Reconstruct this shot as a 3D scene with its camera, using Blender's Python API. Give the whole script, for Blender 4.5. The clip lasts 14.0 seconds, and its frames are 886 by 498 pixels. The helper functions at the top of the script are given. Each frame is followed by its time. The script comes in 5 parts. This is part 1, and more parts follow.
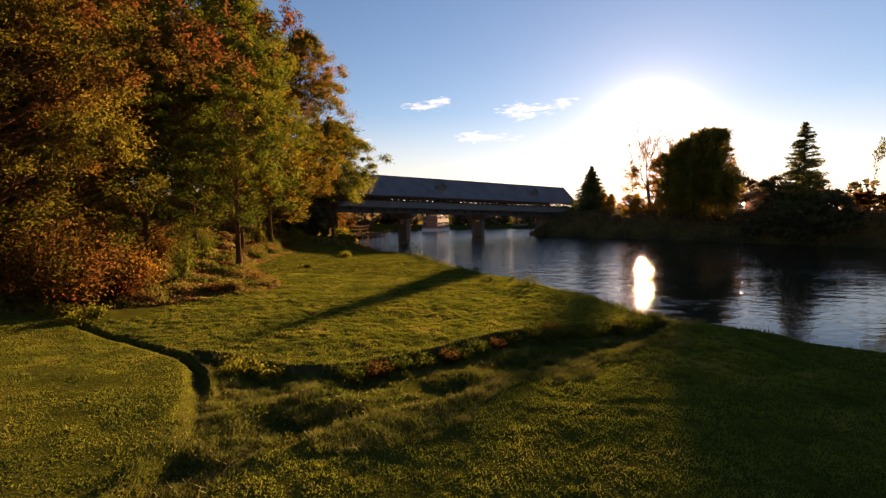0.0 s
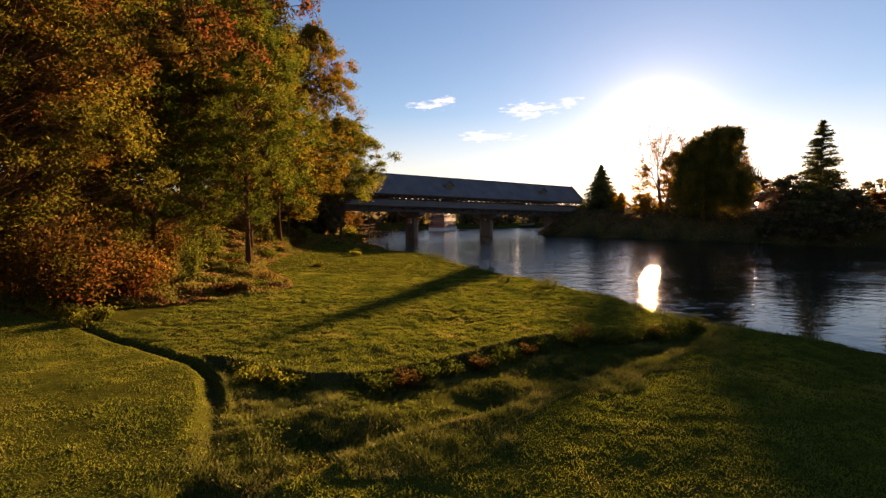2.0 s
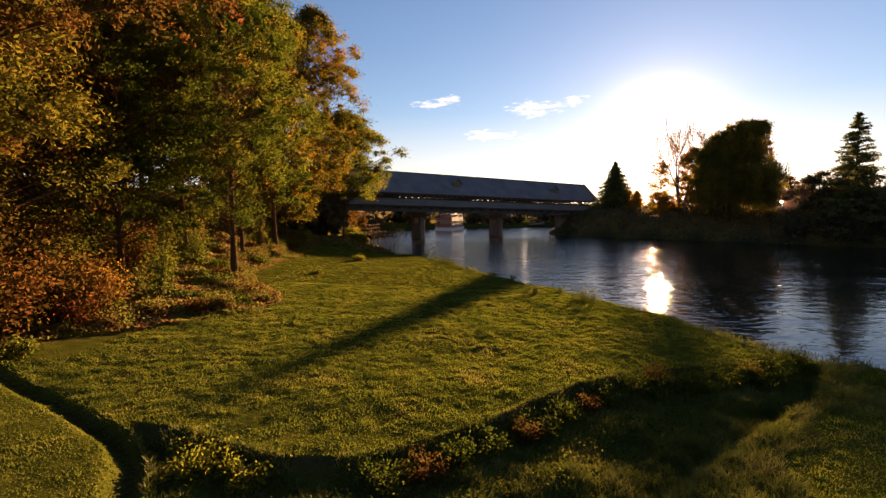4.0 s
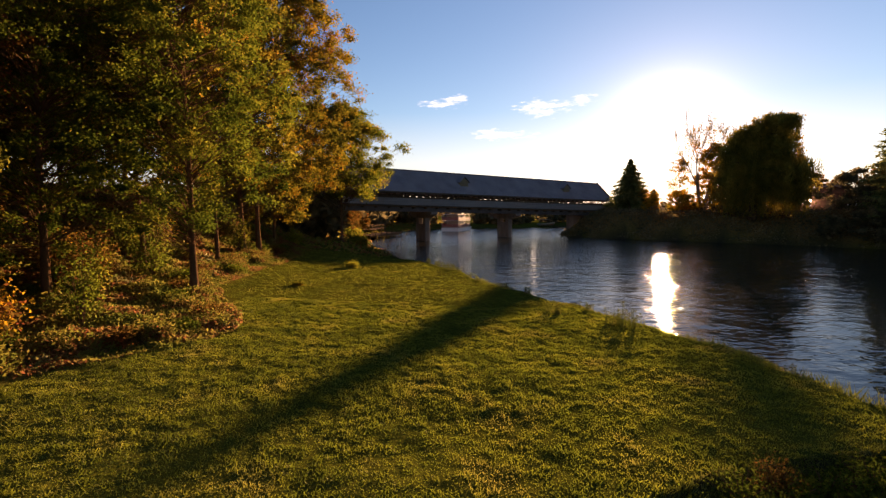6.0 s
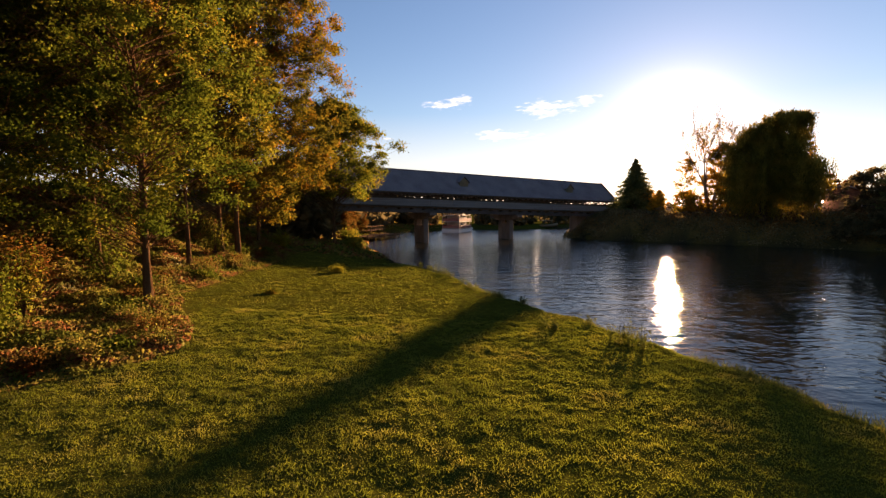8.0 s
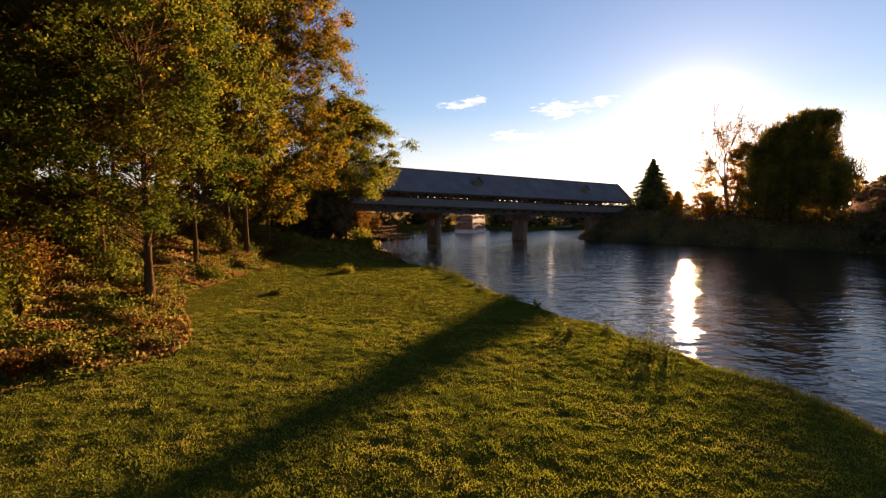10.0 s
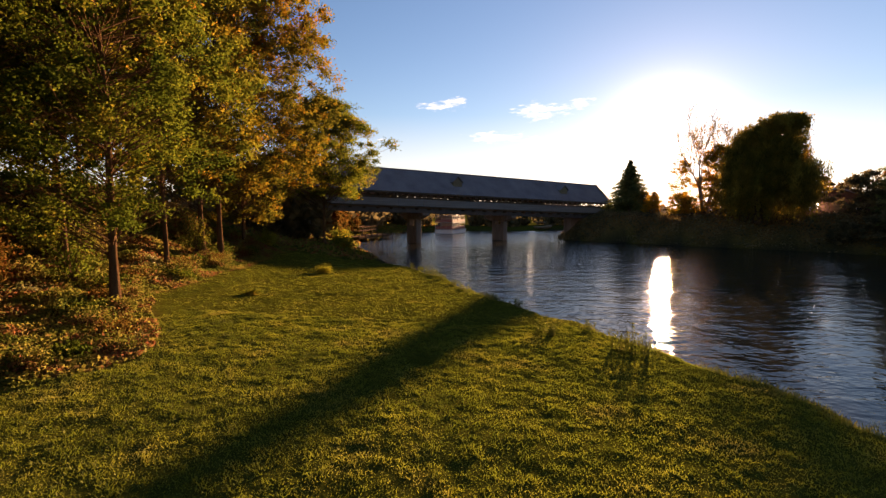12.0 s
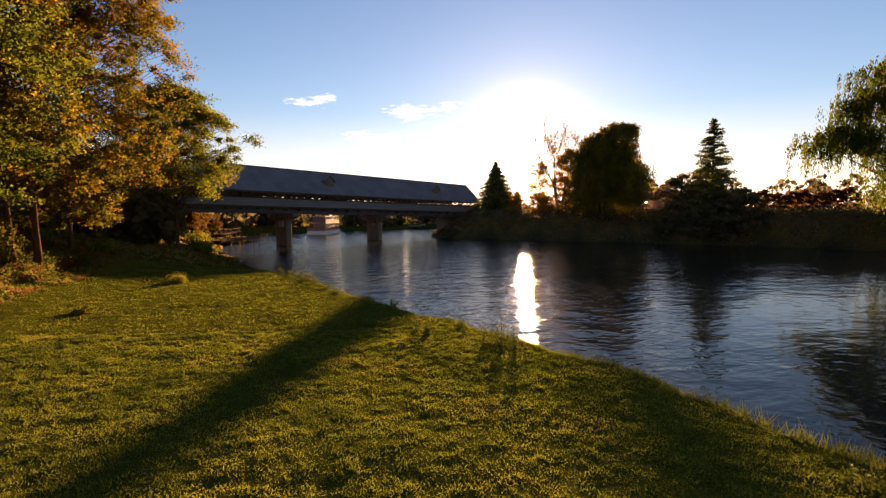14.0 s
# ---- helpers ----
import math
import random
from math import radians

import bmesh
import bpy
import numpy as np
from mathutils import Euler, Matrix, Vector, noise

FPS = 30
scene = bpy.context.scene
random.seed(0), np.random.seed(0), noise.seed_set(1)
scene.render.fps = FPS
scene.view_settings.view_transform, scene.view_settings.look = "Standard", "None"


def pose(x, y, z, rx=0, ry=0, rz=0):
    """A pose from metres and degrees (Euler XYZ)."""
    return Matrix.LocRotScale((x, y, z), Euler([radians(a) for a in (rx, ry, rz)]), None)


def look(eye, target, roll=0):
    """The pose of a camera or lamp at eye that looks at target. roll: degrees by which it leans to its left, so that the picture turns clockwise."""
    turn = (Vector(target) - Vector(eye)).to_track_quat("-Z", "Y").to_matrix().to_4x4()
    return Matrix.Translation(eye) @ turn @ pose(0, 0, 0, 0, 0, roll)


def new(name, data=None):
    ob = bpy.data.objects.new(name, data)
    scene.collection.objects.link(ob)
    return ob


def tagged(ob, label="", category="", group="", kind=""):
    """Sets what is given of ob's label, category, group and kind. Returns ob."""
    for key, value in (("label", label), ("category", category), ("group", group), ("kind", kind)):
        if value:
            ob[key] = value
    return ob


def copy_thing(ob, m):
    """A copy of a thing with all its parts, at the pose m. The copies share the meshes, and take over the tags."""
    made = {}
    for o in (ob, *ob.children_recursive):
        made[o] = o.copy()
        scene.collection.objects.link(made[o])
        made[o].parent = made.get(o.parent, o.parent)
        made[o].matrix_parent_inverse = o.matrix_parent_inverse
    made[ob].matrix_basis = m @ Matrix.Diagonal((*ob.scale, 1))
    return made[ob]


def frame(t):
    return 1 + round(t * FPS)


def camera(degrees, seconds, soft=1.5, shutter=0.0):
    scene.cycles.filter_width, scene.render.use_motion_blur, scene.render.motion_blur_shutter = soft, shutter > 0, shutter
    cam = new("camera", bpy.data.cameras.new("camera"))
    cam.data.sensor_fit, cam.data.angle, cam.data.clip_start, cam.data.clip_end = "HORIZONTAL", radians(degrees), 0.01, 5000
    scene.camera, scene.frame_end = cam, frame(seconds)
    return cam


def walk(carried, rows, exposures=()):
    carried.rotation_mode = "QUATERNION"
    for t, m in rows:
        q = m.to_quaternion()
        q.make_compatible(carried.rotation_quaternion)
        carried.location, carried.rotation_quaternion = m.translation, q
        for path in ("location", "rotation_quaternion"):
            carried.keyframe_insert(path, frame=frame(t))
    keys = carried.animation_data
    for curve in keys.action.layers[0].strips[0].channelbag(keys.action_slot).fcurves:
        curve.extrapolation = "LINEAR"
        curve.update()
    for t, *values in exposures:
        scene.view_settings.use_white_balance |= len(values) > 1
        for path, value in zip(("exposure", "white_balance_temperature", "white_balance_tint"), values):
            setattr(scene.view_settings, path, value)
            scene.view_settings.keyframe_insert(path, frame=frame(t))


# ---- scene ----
cam = camera(87.0, 14.0, 1.35)
PATH = [
    (0, (1.319, -3.25, 6.281), (1.206, -1.259, 6.126), -0.4),
    (0.5, (1.23, -3.254, 6.28), (1.108, -1.264, 6.125), -0.3),
    (1, (0.879, -3.194, 6.232), (0.751, -1.204, 6.075), -0.3),
    (1.5, (0.618, -2.853, 6.211), (0.491, -0.863, 6.052), -0.2),
    (2, (0.393, -2.136, 6.193), (0.262, -0.147, 6.035), -0.2),
    (2.5, (0.118, -1.282, 6.234), (-0.012, 0.708, 6.072), -0.2),
    (3, (-0.147, -0.145, 6.25), (-0.283, 1.844, 6.09), -0.3),
    (5.5, (-0.894, 6.812, 6.373), (-1.07, 8.798, 6.207), -0.3),
    (6, (-0.699, 7.941, 6.387), (-0.883, 9.925, 6.223), -0.4),
    (6.5, (-0.494, 8.82, 6.392), (-0.684, 10.804, 6.228), -0.4),
    (7, (-0.257, 9.66, 6.39), (-0.452, 11.644, 6.228), -0.4),
    (7.5, (-0.09, 10.29, 6.387), (-0.289, 12.274, 6.226), -0.4),
    (8, (0.016, 10.816, 6.397), (-0.184, 12.8, 6.236), -0.3),
    (8.5, (0.05, 11.17, 6.381), (-0.15, 13.154, 6.221), -0.2),
    (9, (0.078, 11.471, 6.354), (-0.173, 13.449, 6.195), -0.2),
    (11.5, (0.06, 12.089, 6.211), (-0.197, 14.066, 6.055), 0.1),
    (12, (0.044, 12.221, 6.184), (-0.129, 14.207, 6.029), 0.1),
    (12.5, (0.029, 12.308, 6.18), (-0.002, 14.302, 6.025), -0.1),
    (13, (0.058, 12.421, 6.186), (0.211, 14.409, 6.03), -0.3),
    (13.5, (0.116, 12.414, 6.207), (0.418, 14.384, 6.049), -0.4),
    (14, (0.157, 12.501, 6.235), (0.51, 14.463, 6.076), -0.5),
]
walk(cam, [(t, look(eye, target, roll)) for t, eye, target, roll in PATH], [(0, 1.93, 8100, 34), (5, 2.03, 8100, 34), (12, 2.10, 8200, 34), (14, 2.13, 8500, 35)])

# ---- world, sun ----
SUN_AZ, SUN_EL = radians(20.3), radians(8.0)  # azimuth to the right of +y
SUN_DIR = Vector((math.sin(SUN_AZ) * math.cos(SUN_EL), math.cos(SUN_AZ) * math.cos(SUN_EL), math.sin(SUN_EL)))


def build_world():
    w = bpy.data.worlds.new("sky")
    scene.world = w
    w.use_nodes = True
    nt = w.node_tree
    nt.nodes.clear()
    N, L = nt.nodes.new, nt.links.new
    out, bg = N("ShaderNodeOutputWorld"), N("ShaderNodeBackground")
    sky = N("ShaderNodeTexSky")
    sky.sky_type, sky.sun_disc = "NISHITA", False
    sky.sun_elevation, sky.sun_rotation = SUN_EL, SUN_AZ
    sky.air_density, sky.dust_density, sky.ozone_density = 1.0, 0.06, 3.0
    tc = N("ShaderNodeTexCoord")

    def math_node(op, a, b=None, clamp=False):
        m = N("ShaderNodeMath")
        m.operation, m.use_clamp = op, clamp
        for i, v in enumerate((a, b)):
            if v is None:
                continue
            if isinstance(v, (int, float)):
                m.inputs[i].default_value = v
            else:
                L(v, m.inputs[i])
        return m.outputs[0]

    # aureole of the low sun in hazy air
    dot = N("ShaderNodeVectorMath")
    dot.operation = "DOT_PRODUCT"
    L(tc.outputs["Generated"], dot.inputs[0])
    dot.inputs[1].default_value = SUN_DIR
    d = math_node("MAXIMUM", dot.outputs["Value"], 0.0)
    core = math_node("MULTIPLY", math_node("POWER", d, 340.0), GLOW[0])
    wide = math_node("MULTIPLY", math_node("POWER", d, 60.0), GLOW[1])
    haze = math_node("MULTIPLY", math_node("POWER", d, 9.0), GLOW[2])
    glow = math_node("ADD", math_node("ADD", core, wide), haze)
    tint = N("ShaderNodeMix")
    tint.data_type, tint.blend_type = "RGBA", "MULTIPLY"
    tint.inputs[0].default_value = 1.0
    tint.inputs[6].default_value = (1.0, 0.93, 0.86, 1)
    L(glow, tint.inputs[7])
    add = N("ShaderNodeMix")
    add.data_type, add.blend_type = "RGBA", "ADD"
    add.inputs[0].default_value = 1.0
    sat = N("ShaderNodeHueSaturation")
    # the haze greys the sky low over the horizon
    up, low = N("ShaderNodeSeparateXYZ"), N("ShaderNodeMapRange")
    L(tc.outputs["Generated"], up.inputs[0])
    L(up.outputs[2], low.inputs["Value"])
    low.inputs["From Max"].default_value = 0.20
    low.inputs["To Min"].default_value, low.inputs["To Max"].default_value = 0.45, 1.10
    L(low.outputs[0], sat.inputs["Saturation"])
    L(sky.outputs[0], sat.inputs["Color"])
    L(sat.outputs[0], add.inputs[6])
    L(tint.outputs[2], add.inputs[7])

    # thin fair-weather clouds, low over the river
    sep = N("ShaderNodeSeparateXYZ")
    L(tc.outputs["Generated"], sep.inputs[0])
    azim = math_node("ARCTAN2", sep.outputs[0], sep.outputs[1])
    elev = math_node("ARCSINE", sep.outputs[2])
    comb = N("ShaderNodeCombineXYZ")
    L(math_node("MULTIPLY", azim, 9.0), comb.inputs[0])
    L(math_node("MULTIPLY", elev, 30.0), comb.inputs[1])
    noi = N("ShaderNodeTexNoise")
    noi.inputs["Scale"].default_value, noi.inputs["Detail"].default_value = 5.0, 8.0
    L(comb.outputs[0], noi.inputs["Vector"])
    total = None
    for az, el, wa, we, k in CLOUDS:
        da = math_node("POWER", math_node("DIVIDE", math_node("SUBTRACT", azim, radians(az)), radians(wa)), 2.0)
        de = math_node("POWER", math_node("DIVIDE", math_node("SUBTRACT", elev, radians(el)), radians(we)), 2.0)
        g = math_node("MULTIPLY", math_node("POWER", 2.718, math_node("MULTIPLY", math_node("ADD", da, de), -1.0)), k)
        total = g if total is None else math_node("ADD", total, g)
    puff = math_node("ADD", math_node("MULTIPLY", noi.outputs["Fac"], 1.6), math_node("SUBTRACT", total, 1.42))
    mr = N("ShaderNodeMapRange")
    mr.interpolation_type = "SMOOTHSTEP"
    mr.inputs["From Min"].default_value, mr.inputs["From Max"].default_value = -0.05, 1.1
    mr.inputs["To Max"].default_value = 0.85
    L(puff, mr.inputs["Value"])
    mix = N("ShaderNodeMix")
    mix.data_type = "RGBA"
    L(mr.outputs[0], mix.inputs[0])
    L(add.outputs[2], mix.inputs[6])
    mix.inputs[7].default_value = CLOUD_RGB
    L(mix.outputs[2], bg.inputs["Color"])
    bg.inputs["Strength"].default_value = SKY
    L(bg.outputs[0], out.inputs["Surface"])


GLOW, SKY = (8.0, 0.85, 0.20), 0.050
CLOUD_RGB = (14.0, 13.4, 13.0, 1)
CLOUDS = ((-5.9, 12.5, 3.2, 0.85, 0.95), (-2.9, 13.2, 1.5, 0.6, 0.85), (6.6, 11.8, 4.6, 1.5, 0.98), (0.0, 9.1, 3.0, 0.8, 0.70),
          (-12.5, 8.6, 1.4, 0.6, 0.7), (-9.5, 8.6, 1.0, 0.4, 0.6), (11.8, 12.6, 1.8, 0.9, 0.65), (4.0, 8.8, 5.0, 0.9, 0.62), (24.9, 17.8, 0.35, 0.8, 0.6),
          (46.0, 7.0, 7.0, 0.6, 0.42), (44.0, 5.0, 8.0, 0.7, 0.45), (52.0, 9.0, 6.0, 0.5, 0.35))
build_world()
sun_data = bpy.data.lights.new("sun", "SUN")
sun_data.energy, sun_data.angle, sun_data.color = 5.0, radians(0.6), (1.0, 0.76, 0.45)
sun_ob = new("sun", sun_data)
sun_ob.matrix_world = Matrix.Translation((30, 80, 60)) @ (-SUN_DIR).to_track_quat("-Z", "Y").to_matrix().to_4x4()


# ---- materials ----
def material(name):
    m = bpy.data.materials.new(name)
    m.use_nodes = True
    m.node_tree.nodes.clear()
    return m, m.node_tree.nodes.new, m.node_tree.links.new


def ramp(N, stops):
    r = N("ShaderNodeValToRGB")
    e = r.color_ramp.elements
    while len(e) < len(stops):
        e.new(0.5)
    for el, (p, c) in zip(e, stops):
        el.position, el.color = p, (*c, 1)
    return r


def leaf_material(name, stops, trans=0.64, rough=0.6, clump=0.42, sheen=0.0):
    """Leaves: colour varies leaf by leaf and clump by clump; light shines through."""
    m, N, L = material(name)
    geo, tc, noi = N("ShaderNodeNewGeometry"), N("ShaderNodeTexCoord"), N("ShaderNodeTexNoise")
    noi.inputs["Scale"].default_value, noi.inputs["Detail"].default_value = clump, 2.0
    L(tc.outputs["Object"], noi.inputs["Vector"])
    a = N("ShaderNodeMath")
    a.operation = "MULTIPLY_ADD"
    L(geo.outputs["Random Per Island"], a.inputs[0])
    a.inputs[1].default_value = 0.22
    b = N("ShaderNodeMath")
    b.operation = "MULTIPLY_ADD"
    L(noi.outputs["Fac"], b.inputs[0])
    b.inputs[1].default_value, b.inputs[2].default_value = 1.7, -0.47
    L(b.outputs[0], a.inputs[2])
    r = ramp(N, stops)
    L(a.outputs[0], r.inputs[0])
    dif, tra, mx, out = N("ShaderNodeBsdfDiffuse"), N("ShaderNodeBsdfTranslucent"), N("ShaderNodeMixShader"), N("ShaderNodeOutputMaterial")
    dif.inputs["Roughness"].default_value = rough
    mx.inputs[0].default_value = trans
    L(r.outputs[0], dif.inputs["Color"])
    L(r.outputs[0], tra.inputs["Color"])
    L(dif.outputs[0], mx.inputs[1])
    L(tra.outputs[0], mx.inputs[2])
    if sheen:
        glo, both = N("ShaderNodeBsdfGlossy"), N("ShaderNodeMixShader")
        glo.inputs["Roughness"].default_value = 0.55
        glo.inputs["Color"].default_value = (0.75, 0.72, 0.30, 1)
        both.inputs[0].default_value = sheen
        L(mx.outputs[0], both.inputs[1])
        L(glo.outputs[0], both.inputs[2])
        L(both.outputs[0], out.inputs["Surface"])
    else:
        L(mx.outputs[0], out.inputs["Surface"])
    return m


def solid(name, stops, scale=2.0, rough=0.8, bump=0.2, detail=6.0, metal=0.0, stretch=(1, 1, 1), fine=14.0, random_by_object=0.0):
    """A weathered surface: colour noise at two scales, roughness and fine relief."""
    m, N, L = material(name)
    tc, mp = N("ShaderNodeTexCoord"), N("ShaderNodeMapping")
    mp.inputs["Scale"].default_value = stretch
    L(tc.outputs["Object"], mp.inputs["Vector"])
    n1, n2 = N("ShaderNodeTexNoise"), N("ShaderNodeTexNoise")
    n1.inputs["Scale"].default_value, n1.inputs["Detail"].default_value = scale, detail
    n2.inputs["Scale"].default_value, n2.inputs["Detail"].default_value = scale * fine, 4.0
    L(mp.outputs[0], n1.inputs["Vector"])
    L(mp.outputs[0], n2.inputs["Vector"])
    mixf = N("ShaderNodeMath")
    mixf.operation = "MULTIPLY_ADD"
    L(n2.outputs["Fac"], mixf.inputs[0])
    mixf.inputs[1].default_value = 0.4
    sc = N("ShaderNodeMath")
    sc.operation = "MULTIPLY"
    sc.inputs[1].default_value = 0.6
    L(n1.outputs["Fac"], sc.inputs[0])
    last = sc.outputs[0]
    if random_by_object:
        oi, ad = N("ShaderNodeObjectInfo"), N("ShaderNodeMath")
        ad.operation = "MULTIPLY_ADD"
        L(oi.outputs["Random"], ad.inputs[0])
        ad.inputs[1].default_value = random_by_object
        L(last, ad.inputs[2])
        last = ad.outputs[0]
    L(last, mixf.inputs[2])
    r = ramp(N, stops)
    L(mixf.outputs[0], r.inputs[0])
    p, bp, out = N("ShaderNodeBsdfPrincipled"), N("ShaderNodeBump"), N("ShaderNodeOutputMaterial")
    L(r.outputs[0], p.inputs["Base Color"])
    p.inputs["Roughness"].default_value, p.inputs["Metallic"].default_value = rough, metal
    p.inputs["Specular IOR Level"].default_value = 0.0 if rough >= 0.8 else 0.12 if rough >= 0.5 else 0.5
    bp.inputs["Strength"].default_value, bp.inputs["Distance"].default_value = bump, 0.05
    L(mixf.outputs[0], bp.inputs["Height"])
    L(bp.outputs[0], p.inputs["Normal"])
    L(p.outputs[0], out.inputs["Surface"])
    return m


def ground_material():
    """Turf, leaf litter in the wood and mud at the water, blended by the cover of the ground."""
    m, N, L = material("turf_and_litter")
    tc = N("ShaderNodeTexCoord")

    def noise_at(scale, detail):
        n = N("ShaderNodeTexNoise")
        n.inputs["Scale"].default_value, n.inputs["Detail"].default_value = scale, detail
        L(tc.outputs["Object"], n.inputs["Vector"])
        return n.outputs["Fac"]

    big, mid, fine = noise_at(0.22, 4), noise_at(2.4, 5), noise_at(17.0, 4)
    g = ramp(N, ((0.30, (0.026, 0.028, 0.006)), (0.5, (0.052, 0.054, 0.008)), (0.66, (0.085, 0.078, 0.012)), (0.85, (0.13, 0.10, 0.03))))
    s = N("ShaderNodeMath")
    s.operation = "MULTIPLY_ADD"
    L(fine, s.inputs[0])
    s.inputs[1].default_value = 0.45
    s2 = N("ShaderNodeMath")
    s2.operation = "MULTIPLY_ADD"
    L(mid, s2.inputs[0])
    s2.inputs[1].default_value = 0.35
    s3 = N("ShaderNodeMath")
    s3.operation = "MULTIPLY"
    L(big, s3.inputs[0])
    s3.inputs[1].default_value = 0.25
    L(s3.outputs[0], s2.inputs[2])
    L(s2.outputs[0], s.inputs[2])
    L(s.outputs[0], g.inputs[0])
    lit = ramp(N, ((0.32, (0.030, 0.020, 0.010)), (0.47, (0.10, 0.055, 0.020)), (0.58, (0.20, 0.10, 0.03)), (0.72, (0.09, 0.10, 0.02)), (0.85, (0.24, 0.06, 0.02))))
    L(s.outputs[0], lit.inputs[0])
    mud = ramp(N, ((0.3, (0.014, 0.010, 0.007)), (0.6, (0.036, 0.026, 0.016)), (0.8, (0.062, 0.048, 0.030))))
    L(s.outputs[0], mud.inputs[0])
    at, at2 = N("ShaderNodeAttribute"), N("ShaderNodeAttribute")
    at.attribute_name, at2.attribute_name = "wood_floor", "bare_soil"
    m1, m2 = N("ShaderNodeMix"), N("ShaderNodeMix")
    for mm in (m1, m2):
        mm.data_type = "RGBA"
    L(at.outputs["Fac"], m1.inputs[0])
    L(g.outputs[0], m1.inputs[6])
    L(lit.outputs[0], m1.inputs[7])
    L(at2.outputs["Fac"], m2.inputs[0])
    L(m1.outputs[2], m2.inputs[6])
    L(mud.outputs[0], m2.inputs[7])
    p, bp, out = N("ShaderNodeBsdfPrincipled"), N("ShaderNodeBump"), N("ShaderNodeOutputMaterial")
    L(m2.outputs[2], p.inputs["Base Color"])
    p.inputs["Roughness"].default_value = 0.95
    p.inputs["Specular IOR Level"].default_value = 0.0
    bp.inputs["Strength"].default_value, bp.inputs["Distance"].default_value = 0.9, 0.10
    L(s.outputs[0], bp.inputs["Height"])
    L(bp.outputs[0], p.inputs["Normal"])
    L(p.outputs[0], out.inputs["Surface"])
    return m


def water_material():
    """Dark river water: wind ripples over a slow swell, calmer under the near bank than about the bridge."""
    m, N, L = material("river_water")
    tc, mp = N("ShaderNodeTexCoord"), N("ShaderNodeMapping")
    mp.inputs["Rotation"].default_value = (0, 0, radians(-10))
    mp.inputs["Scale"].default_value = (0.75, 1.25, 1.0)
    L(tc.outputs["Object"], mp.inputs["Vector"])
    height = None
    for scale, detail, metres in RIPPLES:
        n, h = N("ShaderNodeTexNoise"), N("ShaderNodeMath")
        n.inputs["Scale"].default_value, n.inputs["Detail"].default_value = scale, detail
        L(mp.outputs[0], n.inputs["Vector"])
        h.operation = "MULTIPLY_ADD"
        L(n.outputs["Fac"], h.inputs[0])
        h.inputs[1].default_value = metres
        h.inputs[2].default_value = 0.0
        if height is not None:
            L(height, h.inputs[2])
        height = h.outputs[0]
    # sheltered under the near bank, ruffled by the wind about the bridge
    sep, lee, gust, patch, calm = N("ShaderNodeSeparateXYZ"), N("ShaderNodeMath"), N("ShaderNodeMath"), N("ShaderNodeTexNoise"), N("ShaderNodeMapRange")
    L(tc.outputs["Object"], sep.inputs[0])
    lee.operation = gust.operation = "MULTIPLY_ADD"
    L(sep.outputs[0], lee.inputs[0])
    lee.inputs[1].default_value = -0.9
    L(sep.outputs[1], lee.inputs[2])
    patch.inputs["Scale"].default_value, patch.inputs["Detail"].default_value = 0.09, 2
    L(mp.outputs[0], patch.inputs["Vector"])
    L(patch.outputs["Fac"], gust.inputs[0])
    gust.inputs[1].default_value = 70.0
    L(lee.outputs[0], gust.inputs[2])
    calm.inputs["From Min"].default_value, calm.inputs["From Max"].default_value = 45.0, 125.0
    calm.inputs["To Min"].default_value, calm.inputs["To Max"].default_value = WAVES
    L(gust.outputs[0], calm.inputs["Value"])
    bp, body, gloss = N("ShaderNodeBump"), N("ShaderNodeBsdfDiffuse"), N("ShaderNodeBsdfGlossy")
    fres, mix, out = N("ShaderNodeFresnel"), N("ShaderNodeMixShader"), N("ShaderNodeOutputMaterial")
    bp.inputs["Distance"].default_value = 1.0
    L(calm.outputs[0], bp.inputs["Strength"])
    L(height, bp.inputs["Height"])
    body.inputs["Color"].default_value = (0.026, 0.024, 0.018, 1)
    gloss.distribution = "GGX"
    gloss.inputs["Roughness"].default_value = 0.03
    fres.inputs["IOR"].default_value = 1.333
    for node in (body, gloss, fres):
        L(bp.outputs[0], node.inputs["Normal"])
    L(fres.outputs[0], mix.inputs[0])
    L(body.outputs[0], mix.inputs[1])
    L(gloss.outputs[0], mix.inputs[2])
    L(mix.outputs[0], out.inputs["Surface"])
    return m


def glow_material(name, rgb, strength):
    m, N, L = material(name)
    e, out = N("ShaderNodeEmission"), N("ShaderNodeOutputMaterial")
    e.inputs["Color"].default_value, e.inputs["Strength"].default_value = (*rgb, 1), strength
    L(e.outputs[0], out.inputs["Surface"])
    return m


def glass_material(name):
    m, N, L = material(name)
    p, out, n, r = N("ShaderNodeBsdfPrincipled"), N("ShaderNodeOutputMaterial"), N("ShaderNodeTexNoise"), N("ShaderNodeMapRange")
    p.inputs["Base Color"].default_value = (0.02, 0.025, 0.03, 1)
    n.inputs["Scale"].default_value = 3.0
    r.inputs["To Min"].default_value, r.inputs["To Max"].default_value = 0.03, 0.12
    L(n.outputs["Fac"], r.inputs["Value"])
    L(r.outputs[0], p.inputs["Roughness"])
    L(p.outputs[0], out.inputs["Surface"])
    return m


